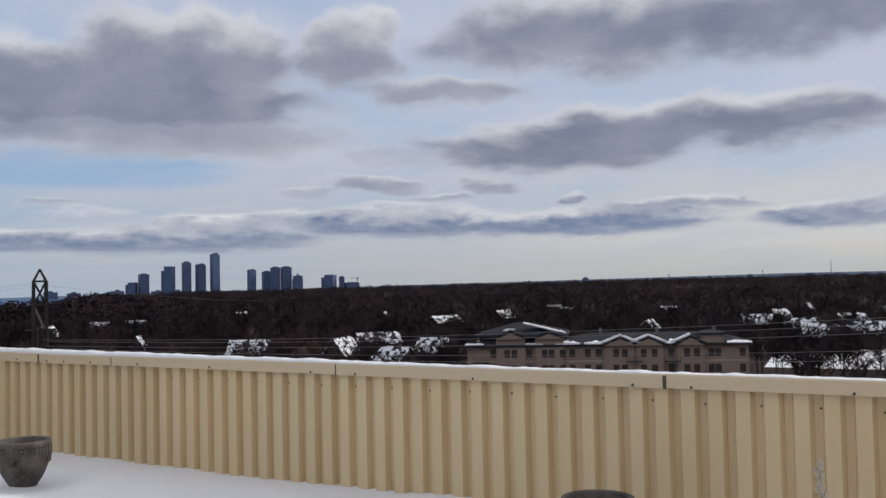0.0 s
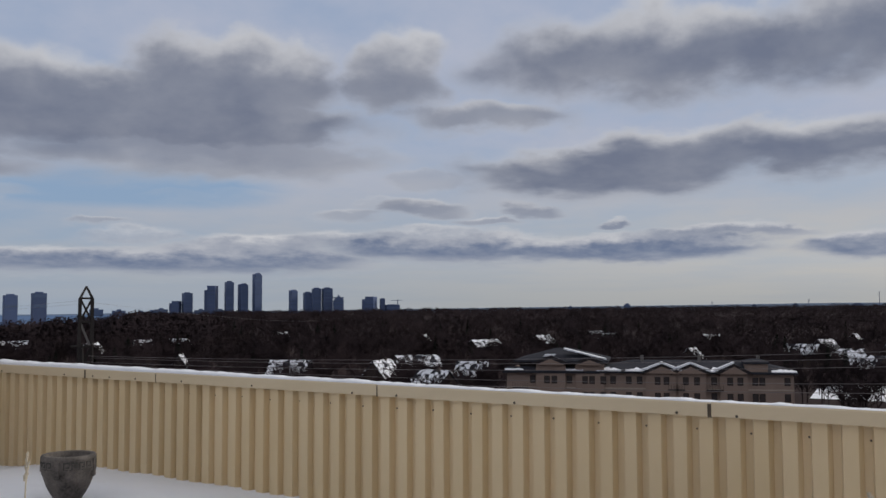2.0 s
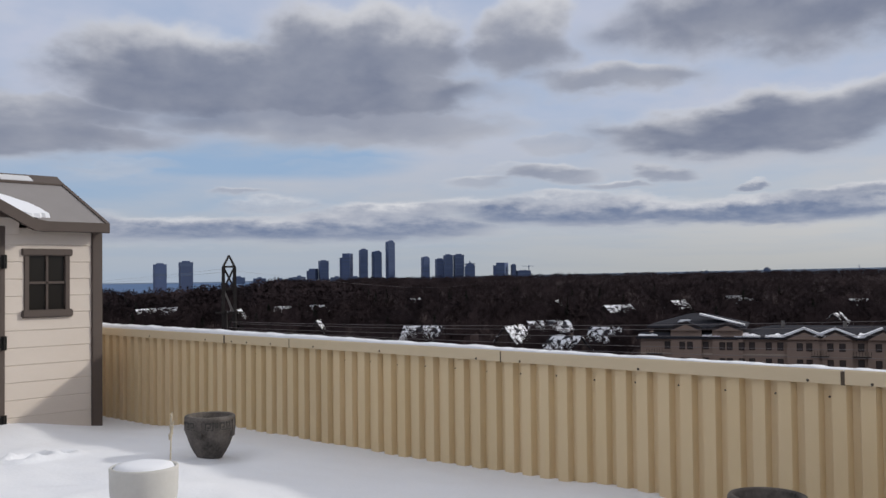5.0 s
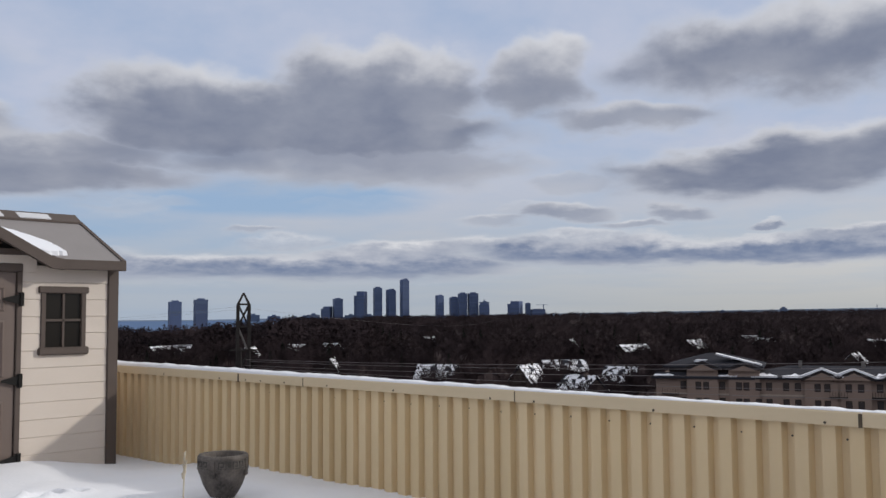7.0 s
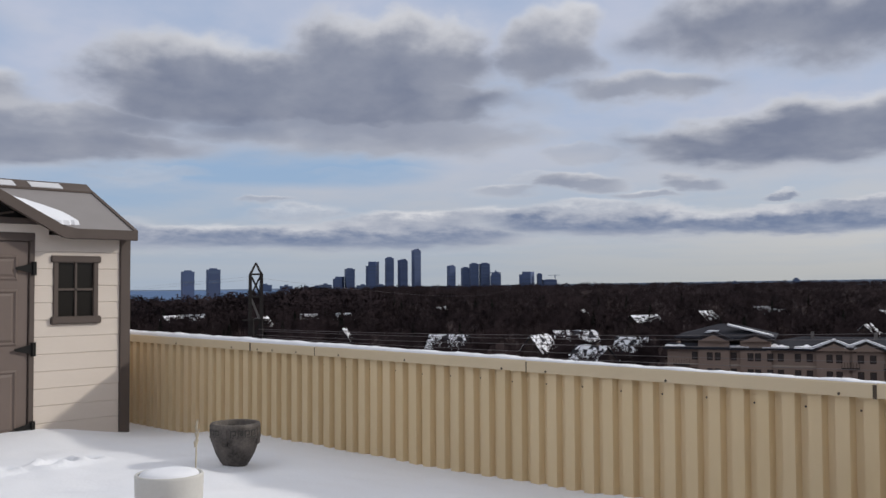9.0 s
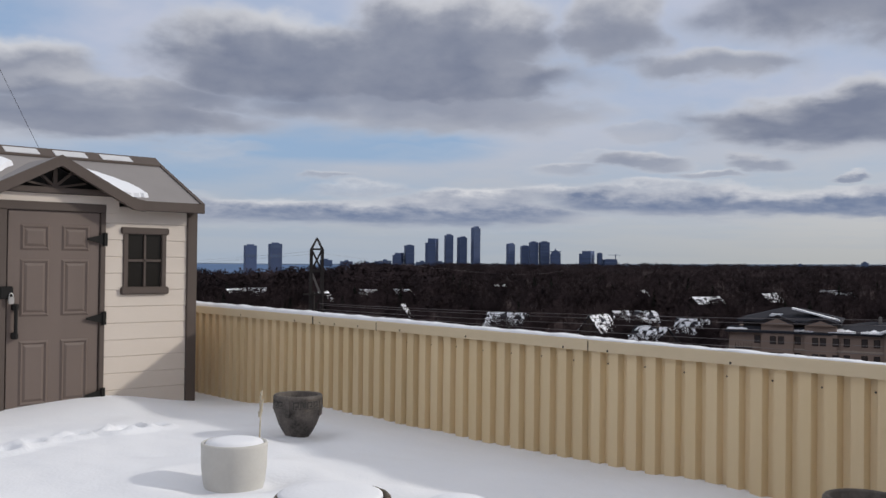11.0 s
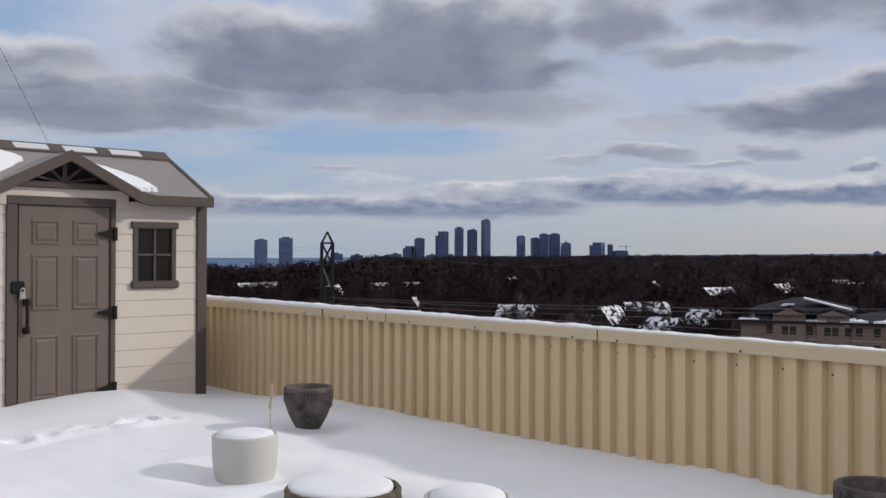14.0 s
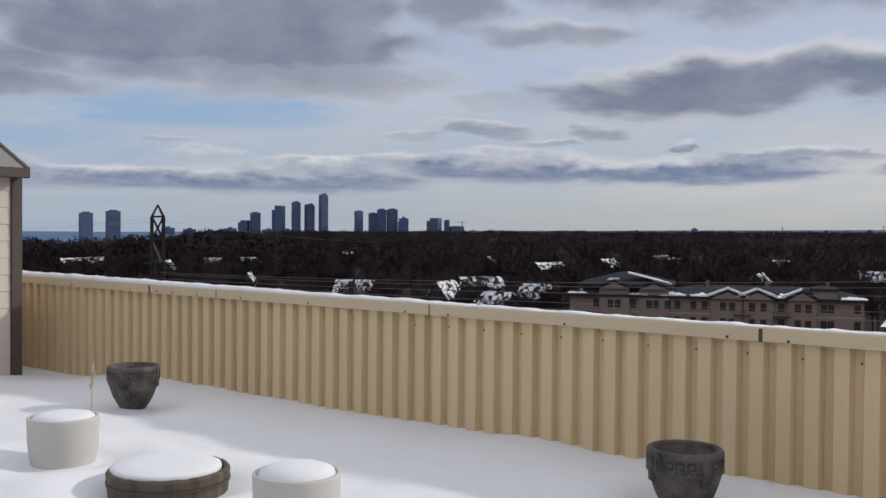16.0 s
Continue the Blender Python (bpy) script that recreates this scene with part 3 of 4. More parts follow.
# ---- far towers ----
# shafts and bands carry distance haze as blue base colour
def tower(az, d, el, w, style=0):
    p = far(az, d)
    t = holder("high_rise", pose(p.x, p.y, GROUND, 0, 0, az + (12, -18, 25, 5)[style % 4]), "hazy blue high-rise tower on the far skyline", "high-rise", "far skyline towers")
    W = w * d / 2 * 0.9
    H = d * math.tan(radians(el)) + 1.36 - GROUND
    if style == 1:                                   # slab with a lower shoulder
        part("shaft", box(-W * 0.45, W, -W, W, 0, H), HAZED_TOWER, t)
        part("shoulder", box(-W, -W * 0.45, -W * 0.9, W * 0.9, 0, H * 0.86), HAZED_TOWER, t)
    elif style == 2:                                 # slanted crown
        part("shaft", prism([(-W, 0), (W, 0), (W, H * 0.93), (W * 0.2, H), (-W, H * 0.96)], "y", -W, W), HAZED_TOWER, t)
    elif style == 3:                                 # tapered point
        part("shaft", prism([(-W, 0), (W, 0), (W, H * 0.78), (W * 0.45, H * 0.9), (0.1 * W, H * 0.92), (0, H), (-W * 0.1, H * 0.92), (-W * 0.7, H * 0.82), (-W, H * 0.7)], "y", -W, W), HAZED_TOWER, t)
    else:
        part("shaft", box(-W, W, -W, W, 0, H * 0.965), HAZED_TOWER, t)
        part("penthouse", box(-W * 0.55, W * 0.55, -W * 0.6, W * 0.6, H * 0.965, H), HAZED_TOWER, t)
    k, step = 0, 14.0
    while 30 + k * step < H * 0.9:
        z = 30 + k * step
        part("band", box(-W * 1.02, W * 1.02, -W * 1.02, W * 1.02, z, z + 4.0) if style != 1 else box(-W * 0.45, W * 1.02, -W * 1.02, W * 1.02, z, z + 4.5), HAZED_TOWER_L, t)
        k += 1
    return t


for row in ((59.02, 1400, 0.90, 0.0124, 0), (57.58, 1420, 1.02, 0.0132, 0), (50.33, 4000, 0.51, 0.0106, 1), (49.67, 4000, 1.01, 0.0100, 0), (48.33, 4000, 1.39, 0.0123, 1),
            (47.31, 4000, 1.67, 0.0088, 0), (46.52, 4000, 1.55, 0.0088, 2), (45.71, 4000, 2.16, 0.0082, 2), (43.62, 4000, 1.18, 0.0076, 2), (42.77, 4050, 1.05, 0.0090, 0),
            (42.26, 4000, 1.29, 0.0094, 0), (41.63, 4000, 1.30, 0.0106, 0), (40.97, 3950, 0.87, 0.0112, 3), (39.13, 4000, 0.75, 0.0141, 1), (38.37, 4000, 0.66, 0.0053, 0), (37.79, 4000, 0.29, 0.0147, 0)):
    tower(*row)
# crane and low blocks take the same haze-blue colours
p = far(37.45, 3990)
t = holder("tower_crane", pose(p.x, p.y, GROUND), "thin tower crane over a far building site", "crane")
part("mast", box(-1.2, 1.2, -1.2, 1.2, 0, 66), HAZED_TOWER, t)
part("jib", rod((-22, -18, 63), (14, 12, 63), 1.0, 0.8, 4), HAZED_TOWER, t)
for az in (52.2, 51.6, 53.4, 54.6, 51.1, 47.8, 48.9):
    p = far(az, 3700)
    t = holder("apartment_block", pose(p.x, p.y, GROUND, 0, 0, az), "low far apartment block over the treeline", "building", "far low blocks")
    part("shaft", box(-24, 24, -12, 12, 0, 24 + 5 * math.sin(az * 9)), HAZED_TOWER_L, t)
    part("penthouse", box(-8, 8, -6, 6, 24 + 5 * math.sin(az * 9), 29 + 5 * math.sin(az * 9)), HAZED_TOWER_L, t)


# masts and a water tank on the far ridge
# ridge masts and blocks also have haze painted in as blue
def mast(az, d, h):
    p = far(az, d)
    t = holder("radio_mast", pose(p.x, p.y, land(az, d)), "thin radio mast on the far wooded ridge", "mast", "masts on the ridge")
    part("pole", rod((0, 0, 0), (0, 0, h), 1.4, 0.7, 5), HAZED_TOWER, t)
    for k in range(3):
        part("antenna", rod((-3.5, 0, h * (0.75 + 0.08 * k)), (3.5, 0, h * (0.75 + 0.08 * k)), 0.5, 0.5, 4), HAZED_TOWER, t)


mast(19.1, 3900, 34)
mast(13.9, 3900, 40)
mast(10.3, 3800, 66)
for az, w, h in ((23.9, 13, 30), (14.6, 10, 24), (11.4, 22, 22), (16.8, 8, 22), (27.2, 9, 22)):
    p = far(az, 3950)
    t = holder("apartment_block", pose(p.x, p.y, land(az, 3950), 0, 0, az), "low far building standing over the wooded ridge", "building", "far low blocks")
    part("shaft", box(-w, w, -8, 8, 0, h * 0.85), HAZED_TOWER_L, t)
    part("penthouse", box(-w * 0.5, w * 0.5, -5, 5, h * 0.85, h), HAZED_TOWER_L, t)


# ---- apartment building ----
p = far(22.9, 185)
apt = holder("apartment_building", pose(p.x, p.y, GROUND - 0.85, 0, 0, 22.9), "tan brick apartment building with snowy grey gabled roofs", "apartment building")
WALL_T = 15.4


def hip(x0, x1, y0, y1, z0, z1, inset, bm=None):
    """A hipped roof with a thin eave."""
    bm = bm or bmesh.new()
    o = [(x0, y0), (x1, y0), (x1, y1), (x0, y1)]
    ym = (y0 + y1) / 2
    r = [(x0 + inset, ym), (x1 - inset, ym)]
    a = [bm.verts.new((x, y, z0 - 0.35)) for x, y in o]
    b = [bm.verts.new((x, y, z0)) for x, y in o]
    c = [bm.verts.new((x, y, z1)) for x, y in r]
    for k in range(4):
        bm.faces.new((a[k], a[(k + 1) % 4], b[(k + 1) % 4], b[k]))
    bm.faces.new(a[::-1])
    bm.faces.new((b[0], b[1], c[1], c[0]))
    bm.faces.new((b[1], b[2], c[1]))
    bm.faces.new((b[2], b[3], c[0], c[1]))
    bm.faces.new((b[3], b[0], c[0]))
    return bm


part("wall", box(-26.3, 26.3, 0, 16, 0, WALL_T), BRICK, apt)
part("upper_wall", box(-24.0, -8.0, 1.2, 15, WALL_T, 17.3), TRIM_DARK, apt, "dark recessed top storey")
part("roof", hip(-25.0, -7.0, -0.2, 16.2, 17.3, 19.4, 7.5), SHINGLE, apt)
part("roof", hip(-9.5, 27.0, -0.8, 16.8, WALL_T, 17.2, 7.0), SHINGLE, apt)
part("roof", hip(-27.0, -8.5, -0.9, 1.4, WALL_T - 0.1, 16.1, 0.8), SHINGLE, apt)
part("stair_tower", box(18.0, 21.8, -0.5, 6, WALL_T, 17.3, 0.1), BRICK, apt)
part("tower_roof", hip(17.7, 22.1, -0.8, 6.3, 17.3, 17.8, 1.6), SHINGLE, apt)
for x, w in ((-23.6, 0), (-17.8, 5.6), (-10.4, 5.4), (2.9, 6.0), (8.1, 5.6), (15.8, 5.0)):
    if w:
        part("bay", box(x - w / 2, x + w / 2, -0.7, 0.2, 0, WALL_T + (1.2 if x < -9 else 0.0), 0.05), BRICK, apt)
for x, w, h in ((-17.8, 7.0, 18.3), (-10.4, 6.6, 18.1), (2.9, 7.0, 16.9), (8.1, 7.0, 16.9), (15.8, 6.4, 17.0)):
    z = 17.0 if x < -9 else WALL_T
    g = part("gable_roof", prism([(x - w / 2, z - 0.3), (x + w / 2, z - 0.3), (x + w / 2, z), (x, h), (x - w / 2, z)], "y", -1.1, 6), SHINGLE, apt)
    part("fascia", prism([(x - w / 2, z - 0.25), (x - w / 2, z - 0.5), (x, h - 0.35), (x + w / 2, z - 0.5), (x + w / 2, z - 0.25), (x, h - 0.1)], "y", -1.22, -1.1), TRIM_DARK, g)
for x, w, h in ((-17.8, 5.6, 17.9), (-10.4, 5.4, 17.7), (2.9, 6.0, 16.6), (8.1, 5.6, 16.6), (15.8, 5.0, 16.7)):
    z = 16.5 if x < -9 else WALL_T - 0.3
    part("gable_wall", prism([(x - w / 2, z), (x + w / 2, z), (x, h - 0.2)], "y", -1.26, -1.23), BRICK, apt)
# snow drifted on the eaves
def eave_snow(x0, x1, deep, z, y0=-0.95):
    """A strip of snow on an eave, with a wavering upper edge and thickness."""
    bm = bmesh.new()
    prev, n = None, 10
    for k in range(n + 1):
        x = x0 + (x1 - x0) * k / n
        d = deep * (0.35 + 0.65 * abs(noise.noise((x * 0.9, z, 2.0))) * 1.6) * min(1.0, 0.3 + 2.4 * min(k, n - k) / n)
        h = 0.12 + 0.14 * abs(noise.noise((x * 1.7, z, 5.0)))
        ring = [bm.verts.new(c) for c in ((x, y0, z), (x, y0, z + h), (x, y0 + 0.2 + d, z + 0.1 + h + d * 0.24), (x, y0 + 0.2 + d, z + 0.02))]
        if prev:
            for j in range(4):
                bm.faces.new((prev[j], ring[j], ring[(j + 1) % 4], prev[(j + 1) % 4]))
        else:
            bm.faces.new(ring)
        prev = ring
    bm.faces.new(prev[::-1])
    part("eave_snow", bm, SNOW_FAR, apt, "snow lying along the eave")


for x0, x1, s in ((-26.6, -23.0, 1.4), (-14.9, -11.6, 0.8), (-9.2, -4.6, 2.2), (-3.8, -0.4, 1.8), (11.0, 15.4, 2.6), (22.4, 26.8, 1.8)):
    eave_snow(x0, x1, s, WALL_T + 0.02)
for x, h in ((2.9, 16.9), (8.1, 16.9), (15.8, 17.0)):
    for s in (-1, 1):
        if x > 15 and s > 0:
            continue
        part("eave_snow", prism([(x, h + 0.03), (x + s * 3.6, WALL_T), (x + s * 3.6, WALL_T + 0.42), (x, h + 0.36)], "y", -1.15, 0.9), SNOW_FAR, apt)
part("eave_snow", prism([(-15.5, 19.35), (-7.4, 17.40), (-7.4, 17.62), (-15.5, 19.62)], "y", 1.6, 4.2), SNOW_FAR, apt)
part("eave_snow", prism([(-19.5, 18.0), (-17.5, 18.0), (-17.0, 18.4), (-19.0, 18.4)], "y", 1.0, 2.4), SNOW_FAR, apt)
for row in range(5):
    z = 13.0 - 2.95 * row
    for x in (-21.3, -18.5, -17.1, -14.3, -11.3, -10.0, -7.9, -6.1, -3.2, -1.2, 2.1, 3.7, 7.2, 9.2, 12.3, 15.1, 16.9, 19.6, 20.8, 25.2):
        y = -0.72 if any(abs(x - c) < 2.6 for c in (-17.8, -10.4, 2.9, 8.1, 15.8)) else -0.02
        w = part("window", box(x - 0.52, x + 0.52, y - 0.05, y + 0.2, z, z + 1.45), TRIM_DARK, apt)
        part("pane", box(x - 0.43, x + 0.43, y - 0.07, y - 0.03, z + 0.10, z + 1.35), GLASS_D, w)
    for x in (-23.6, 5.5, 12.4):
        b = part("balcony", box(x - 1.5, x + 1.5, -1.2, 0, z - 1.0, z - 0.82), TRIM_DARK, apt)
        for k in range(7):
            part("baluster", box(x - 1.45 + k * 0.48, x - 1.40 + k * 0.48, -1.18, -1.12, z - 0.82, z + 0.1), TRIM_DARK, b)
    part("band_course", box(-26.36, 26.36, -0.08, 0.0, z - 0.95, z - 0.7), STONE, apt)
for x in (-9.2, -1.0, 9.8, 20.6):
    part("roof_vent", box(x, x + 0.6, 6.5, 7.1, 16.6, 18.1), PALE_STEEL, apt)


# ---- pylon and power lines ----
pp = far(55.15, 158)
pyl = holder("transmission_pylon", pose(pp.x, pp.y, GROUND, 0, 0, 55.15 + 4), "narrow steel lattice power pylon with a pointed top", "pylon")


def member(name, a, b, r, material=STEEL):
    part(name, rod(a, b, r * 1.5, r * 1.5, 4), material, pyl)


B = 0.88
Z0, Z1, Z2, Z3, ZT = 0.0, 20.8, 24.6, 28.2, 30.0
for sx in (-1, 1):
    for sy in (-1, 1):
        member("leg", (sx * B * 1.15, sy * B * 1.15, Z0), (sx * B, sy * B, Z3), 0.19)
        member("peak_rafter", (sx * B, sy * B, Z3), (0, 0, ZT), 0.13)
for z in (Z1, Z2, Z3, 17.0, 12.0, 7.0):
    for s in (-1, 1):
        member("girt", (-B, s * B, z), (B, s * B, z), 0.13)
        member("girt", (s * B, -B, z), (s * B, B, z), 0.11)
for za, zb in ((Z2, Z3), (17.0, Z1), (12.0, 17.0), (7.0, 12.0), (0.2, 7.0)):
    for s in (-1, 1):
        member("brace", (-B, s * B, za), (B, s * B, zb), 0.09)
        member("brace", (B, s * B, za), (-B, s * B, zb), 0.09)
for s in (-1, 1):
    member("brace", (-B, s * B, Z2), (B * 0.75, s * B, Z1), 0.12, PALE_STEEL)
    member("brace", (B, s * B, Z2), (B * 1.1, s * B, Z1), 0.10, PALE_STEEL)
for x in (-0.5, 0.9):
    ins = part("insulator", lathe([(0, 17.6), (0.16, 17.7), (0.2, 18.6), (0.15, 20.6), (0.2, 21.2), (0, 21.3)], 8), STEEL, pyl)
    ins.location = (x, -1.2, 0)
member("cross_arm", (-2.2, -1.2, 20.9), (2.2, -1.2, 20.9), 0.12)


def wire(a, b, sag, r):
    cu = bpy.data.curves.new("power_line", "CURVE")
    cu.dimensions, cu.bevel_depth, cu.bevel_resolution = "3D", r, 1
    sp = cu.splines.new("POLY")
    sp.points.add(40)
    a, b = Vector(a), Vector(b)
    for k in range(41):
        f = k / 40
        q = a.lerp(b, f)
        sp.points[k].co = (q.x, q.y, q.z - 4 * sag * f * (1 - f), 1)
    cu.materials.append(WIRE)
    return tagged(new("power_line", cu), "thin dark overhead power line sagging past the trees", "cable", "power lines")


for dz, ez, o in ((-5.6, -1.8, 0.0), (-5.9, -2.6, 0.6), (-6.5, -3.6, -0.4), (-6.9, -5.8, 0.8), (-7.3, -7.0, 0.2)):
    a = far(55.0, 157)
    wire((a.x + o, a.y + o, dz), far(-4, 118, ez), 1.2, 0.030)
for dz in (2.9, 2.4):
    wire(far(55.3, 158, dz), far(75, 420, -1.5), 2.0, 0.012)
wire(far(55.0, 158, 2.6), far(40, 900, -2.0), 5.0, 0.014)


# ---- own roof: deck, host building ----
bm = box(-16, 14, -22, 0.13, GROUND, -0.30)
tagged(part("roof_deck", bm, ROOFING), "flat roof deck of the building under the snow", "roof", kind="structure")


# unseen block added behind the walk; cuts sky light on the parapet's right end
bm = box(1.8, 11.0, -13.5, -7.2, -0.3, 4.0)
box(1.6, 11.2, -13.7, -7.0, 4.0, 4.2, 0.02, bm)
tagged(part("added_shade_wall", bm, BRICK), "plain brick block added unseen behind the terrace to shade it", "wall", kind="structure")


def snow_height(x, y):
    h = 0.035 * noise.noise((x * 0.45, y * 0.45, 0.3)) + 0.020 * noise.noise((x * 1.7, y * 1.7, 4.0)) + 0.008 * noise.noise((x * 5, y * 5, 2.0)) + 0.003 * noise.noise((x * 14, y * 14, 2.0))
    h += 0.02 * max(0.0, min(1.0, (x + 3) / 6)) - 0.05 * max(0.0, min(1.0, (-x - 2.5) / 2.0)) * max(0.0, min(1.0, (y + 1.6) / 1.0))
    # drift along the shed front, hollow at its corner
    w = max(0.0, min(1.0, (-3.7 - x) / 0.9))
    w = w * w * (3 - 2 * w)
    h = h * (1 - 0.75 * w) + w * (0.15 * math.exp(-((y + 1.40) / (1.3 if y < -1.4 else 0.75)) ** 2) - 0.108)
    # wind hollows round the pots
    for px, py, r in ((-2.06, -1.01, 0.22), (-0.98, -2.19, 0.26), (-0.05, -2.13, 0.34), (1.005, -2.195, 0.26), (2.185, -0.675, 0.24)):
        d = math.hypot(x - px, y - py)
        h += 0.022 * math.exp(-((d - r - 0.26) / 0.16) ** 2) - 0.022 * math.exp(-((d - r + 0.02) / 0.09) ** 2)
    return h


def step_dents():
    out, r = [], random.Random(8)
    for k in range(9):
        f = k / 8
        out.append((-2.95 + 0.12 * r.uniform(-1, 1), -3.3 + 1.6 * f + 0.06 * r.uniform(-1, 1), r.uniform(0.05, 0.09)))
    return out


DENTS = step_dents()


def snow_top(x, y):
    h = snow_height(x, y)
    if -3.5 < x < -2.4 and -3.7 < y < -1.2:
        for px, py, r in DENTS:
            d = math.hypot(x - px, (y - py))
            h += -0.055 * math.exp(-(d / r) ** 2) + 0.035 * math.exp(-((d - r * 1.7) / (r * 0.5)) ** 2)
    return h


def snow_sheet(x0, x1, y0, y1, nx, ny):
    V, F = [], []
    for j in range(ny + 1):
        for i in range(nx + 1):
            x, y = x0 + (x1 - x0) * i / nx, y0 + (y1 - y0) * j / ny
            V.append((x, y, snow_top(x, y)))
    for j in range(ny):
        for i in range(nx):
            k = j * (nx + 1) + i
            F.append((k, k + 1, k + nx + 2, k + nx + 1))
    me = bpy.data.meshes.new("floor")
    me.from_pydata(V, [], F)
    me.materials.append(SNOW)
    for q in me.polygons:
        q.use_smooth = True
    return new("floor", me)


floor = tagged(snow_sheet(-7.0, 6.0, -6.0, 0.055, 325, 150), "fresh white snow with soft drifts on the roof", "snow", kind="structure")
bm = bmesh.new()
for x0, x1, y0, y1 in ((-16, -6.9, -22, 0.05), (5.9, 14, -22, 0.05), (-6.9, 5.9, -22, -5.9)):
    box(x0, x1, y0, y1, -0.3, -0.045, 0, bm)
tagged(part("floor", bm, SNOW), "fresh white snow covering the rest of the roof", "snow", kind="structure")


# ---- parapet of ribbed steel ----
fence = holder("wall_north", pose(0, 0, 0), "cream ribbed steel parapet with a snow-dusted cap", "parapet", kind="structure")
PITCH, RIBS = 0.15, 6
X_LO, X_HI = -9.0, 7.2


def panel_mesh():
    """Six ribs of folded sheet: wide proud faces, narrower grooves."""
    bm = bmesh.new()
    prof = []
    for k in range(RIBS):
        o = k * PITCH
        prof += [(o + 0.0, 0.0), (o + 0.076, 0.0), (o + 0.093, 0.043), (o + 0.134, 0.043)]
    prof.append((RIBS * PITCH + 0.002, 0.0))
    lo = [bm.verts.new((x, y, -0.28)) for x, y in prof]
    hi = [bm.verts.new((x, y, 0.80)) for x, y in prof]
    lo2 = [bm.verts.new((x, y + 0.0015, -0.28)) for x, y in prof]
    hi2 = [bm.verts.new((x, y + 0.0015, 0.80)) for x, y in prof]
    for k in range(len(prof) - 1):
        bm.faces.new((lo[k], lo[k + 1], hi[k + 1], hi[k]))
        bm.faces.new((lo2[k], hi2[k], hi2[k + 1], lo2[k + 1]))
        bm.faces.new((hi[k], hi[k + 1], hi2[k + 1], hi2[k]))
    bm.faces.new((lo[-1], lo2[-1], hi2[-1], hi[-1]))
    return bm


first = part("panel", panel_mesh(), CREAM, fence)
count = int((X_HI - X_LO) / (RIBS * PITCH))
for k in range(count):
    ob = first if k == 0 else first.copy()
    if k:
        scene.collection.objects.link(ob)
        ob.parent = fence
    ob.location = (X_LO + k * RIBS * PITCH, -0.0012 * (k % 2), 0)
part("backing", box(X_LO, X_HI, 0.06, 0.125, -0.3, 0.80), ROOFING, fence)

# cap flashing in lengths that butt at dark joints
JOINTS = (-9.0, -6.4, -3.29, -2.34, -0.008, 2.325, 4.66, 7.2)
for i, (a, b) in enumerate(zip(JOINTS, JOINTS[1:])):
    bm = bmesh.new()
    dz = 0.002 * (i % 2)
    prism([(-0.028, 0.770 + dz), (-0.020, 0.770 + dz), (-0.016, 0.834 + dz), (0.130, 0.830 + dz), (0.130, 0.70), (0.138, 0.70), (0.138, 0.840 + dz), (-0.022, 0.848 + dz), (-0.028, 0.840 + dz)], "x", a + 0.0035, b - 0.0035, bm)
    part("cap", bm, CREAM_CAP, fence)
for x in JOINTS[1:-1]:
    wide = 0.016 if x in (-3.29, 2.325) else 0.004
    part("joint", box(x - wide, x + wide * 0.3, -0.030, -0.019, 0.768, 0.841), RUST, fence, "rust-stained joint in the cap")


def screw_at(first, x, y, z, s=0.8):
    ob = first.copy()
    scene.collection.objects.link(ob)
    ob.parent = fence
    ob.location = (x, y, z)
    ob.scale = (s, s, s)


bm = lathe([(0, 0.0), (0.0105, 0.0), (0.0105, 0.002), (0.0065, 0.0025), (0.0065, 0.007), (0, 0.0075)], 8)
bmesh.ops.rotate(bm, verts=bm.verts, cent=(0, 0, 0), matrix=Matrix.Rotation(radians(90), 3, "X"))
screw = part("screw", bm, SCREW, fence)
screw.location = (2.133, -0.029, 0.783)
screw.scale = (0.8, 0.8, 0.8)
for x in (2.47, 1.083, 0.16, -0.23, -1.22, -2.02, -2.60, -2.95, -3.18, -3.6, -4.6, 3.3, 4.4, 4.86):
    screw_at(screw, x, -0.029, 0.782 if x > -1 else 0.79)
for k in range(-19, 22):
    screw_at(screw, k * 0.3014 + 0.1135, 0.041, 0.690 + 0.004 * math.sin(k * 2.1), 0.62)

# snow line on the cap
bm = bmesh.new()
prev = None
for k in range(541):
    x = X_LO + (X_HI - X_LO) * k / 540
    h = 0.007 + 0.006 * noise.noise((x * 0.8, 0, 1)) + 0.010 * noise.noise((x * 5.0, 3, 1)) + 0.006 * noise.noise((x * 17.0, 5, 1)) + 0.028 * max(0, min(1, (1.5 - x) / 6))
    h = max(0.004, h)
    f = 0.004 * noise.noise((x * 9, 1, 7)) - 0.018
    ring = [bm.verts.new(c) for c in ((x, f, 0.842), (x, f - 0.004, 0.844 + h * 0.5), (x, f + 0.03, 0.847 + h), (x, 0.07, 0.846 + h * 1.2), (x, 0.125, 0.843 + h), (x, 0.141, 0.832))]
    if prev:
        for j in range(5):
            bm.faces.new((prev[j], ring[j], ring[j + 1], prev[j + 1]))
    prev = ring
part("cap_snow", bm, SNOW, fence, "thin uneven snow on the cap", True)


# ---- garden shed ----
shed = holder("garden_shed", pose(-4.9, -0.036, 0) @ Matrix.Diagonal((1, 0.981, 1, 1)), "cream resin garden shed with brown door and trim in snow", "shed")
YA, YB = -3.42, -0.36         # ends of the front wall
DEPTH, EAVE, RIDGE = 1.9, 1.885, 2.41
XR = -0.95                    # ridge line behind the front face


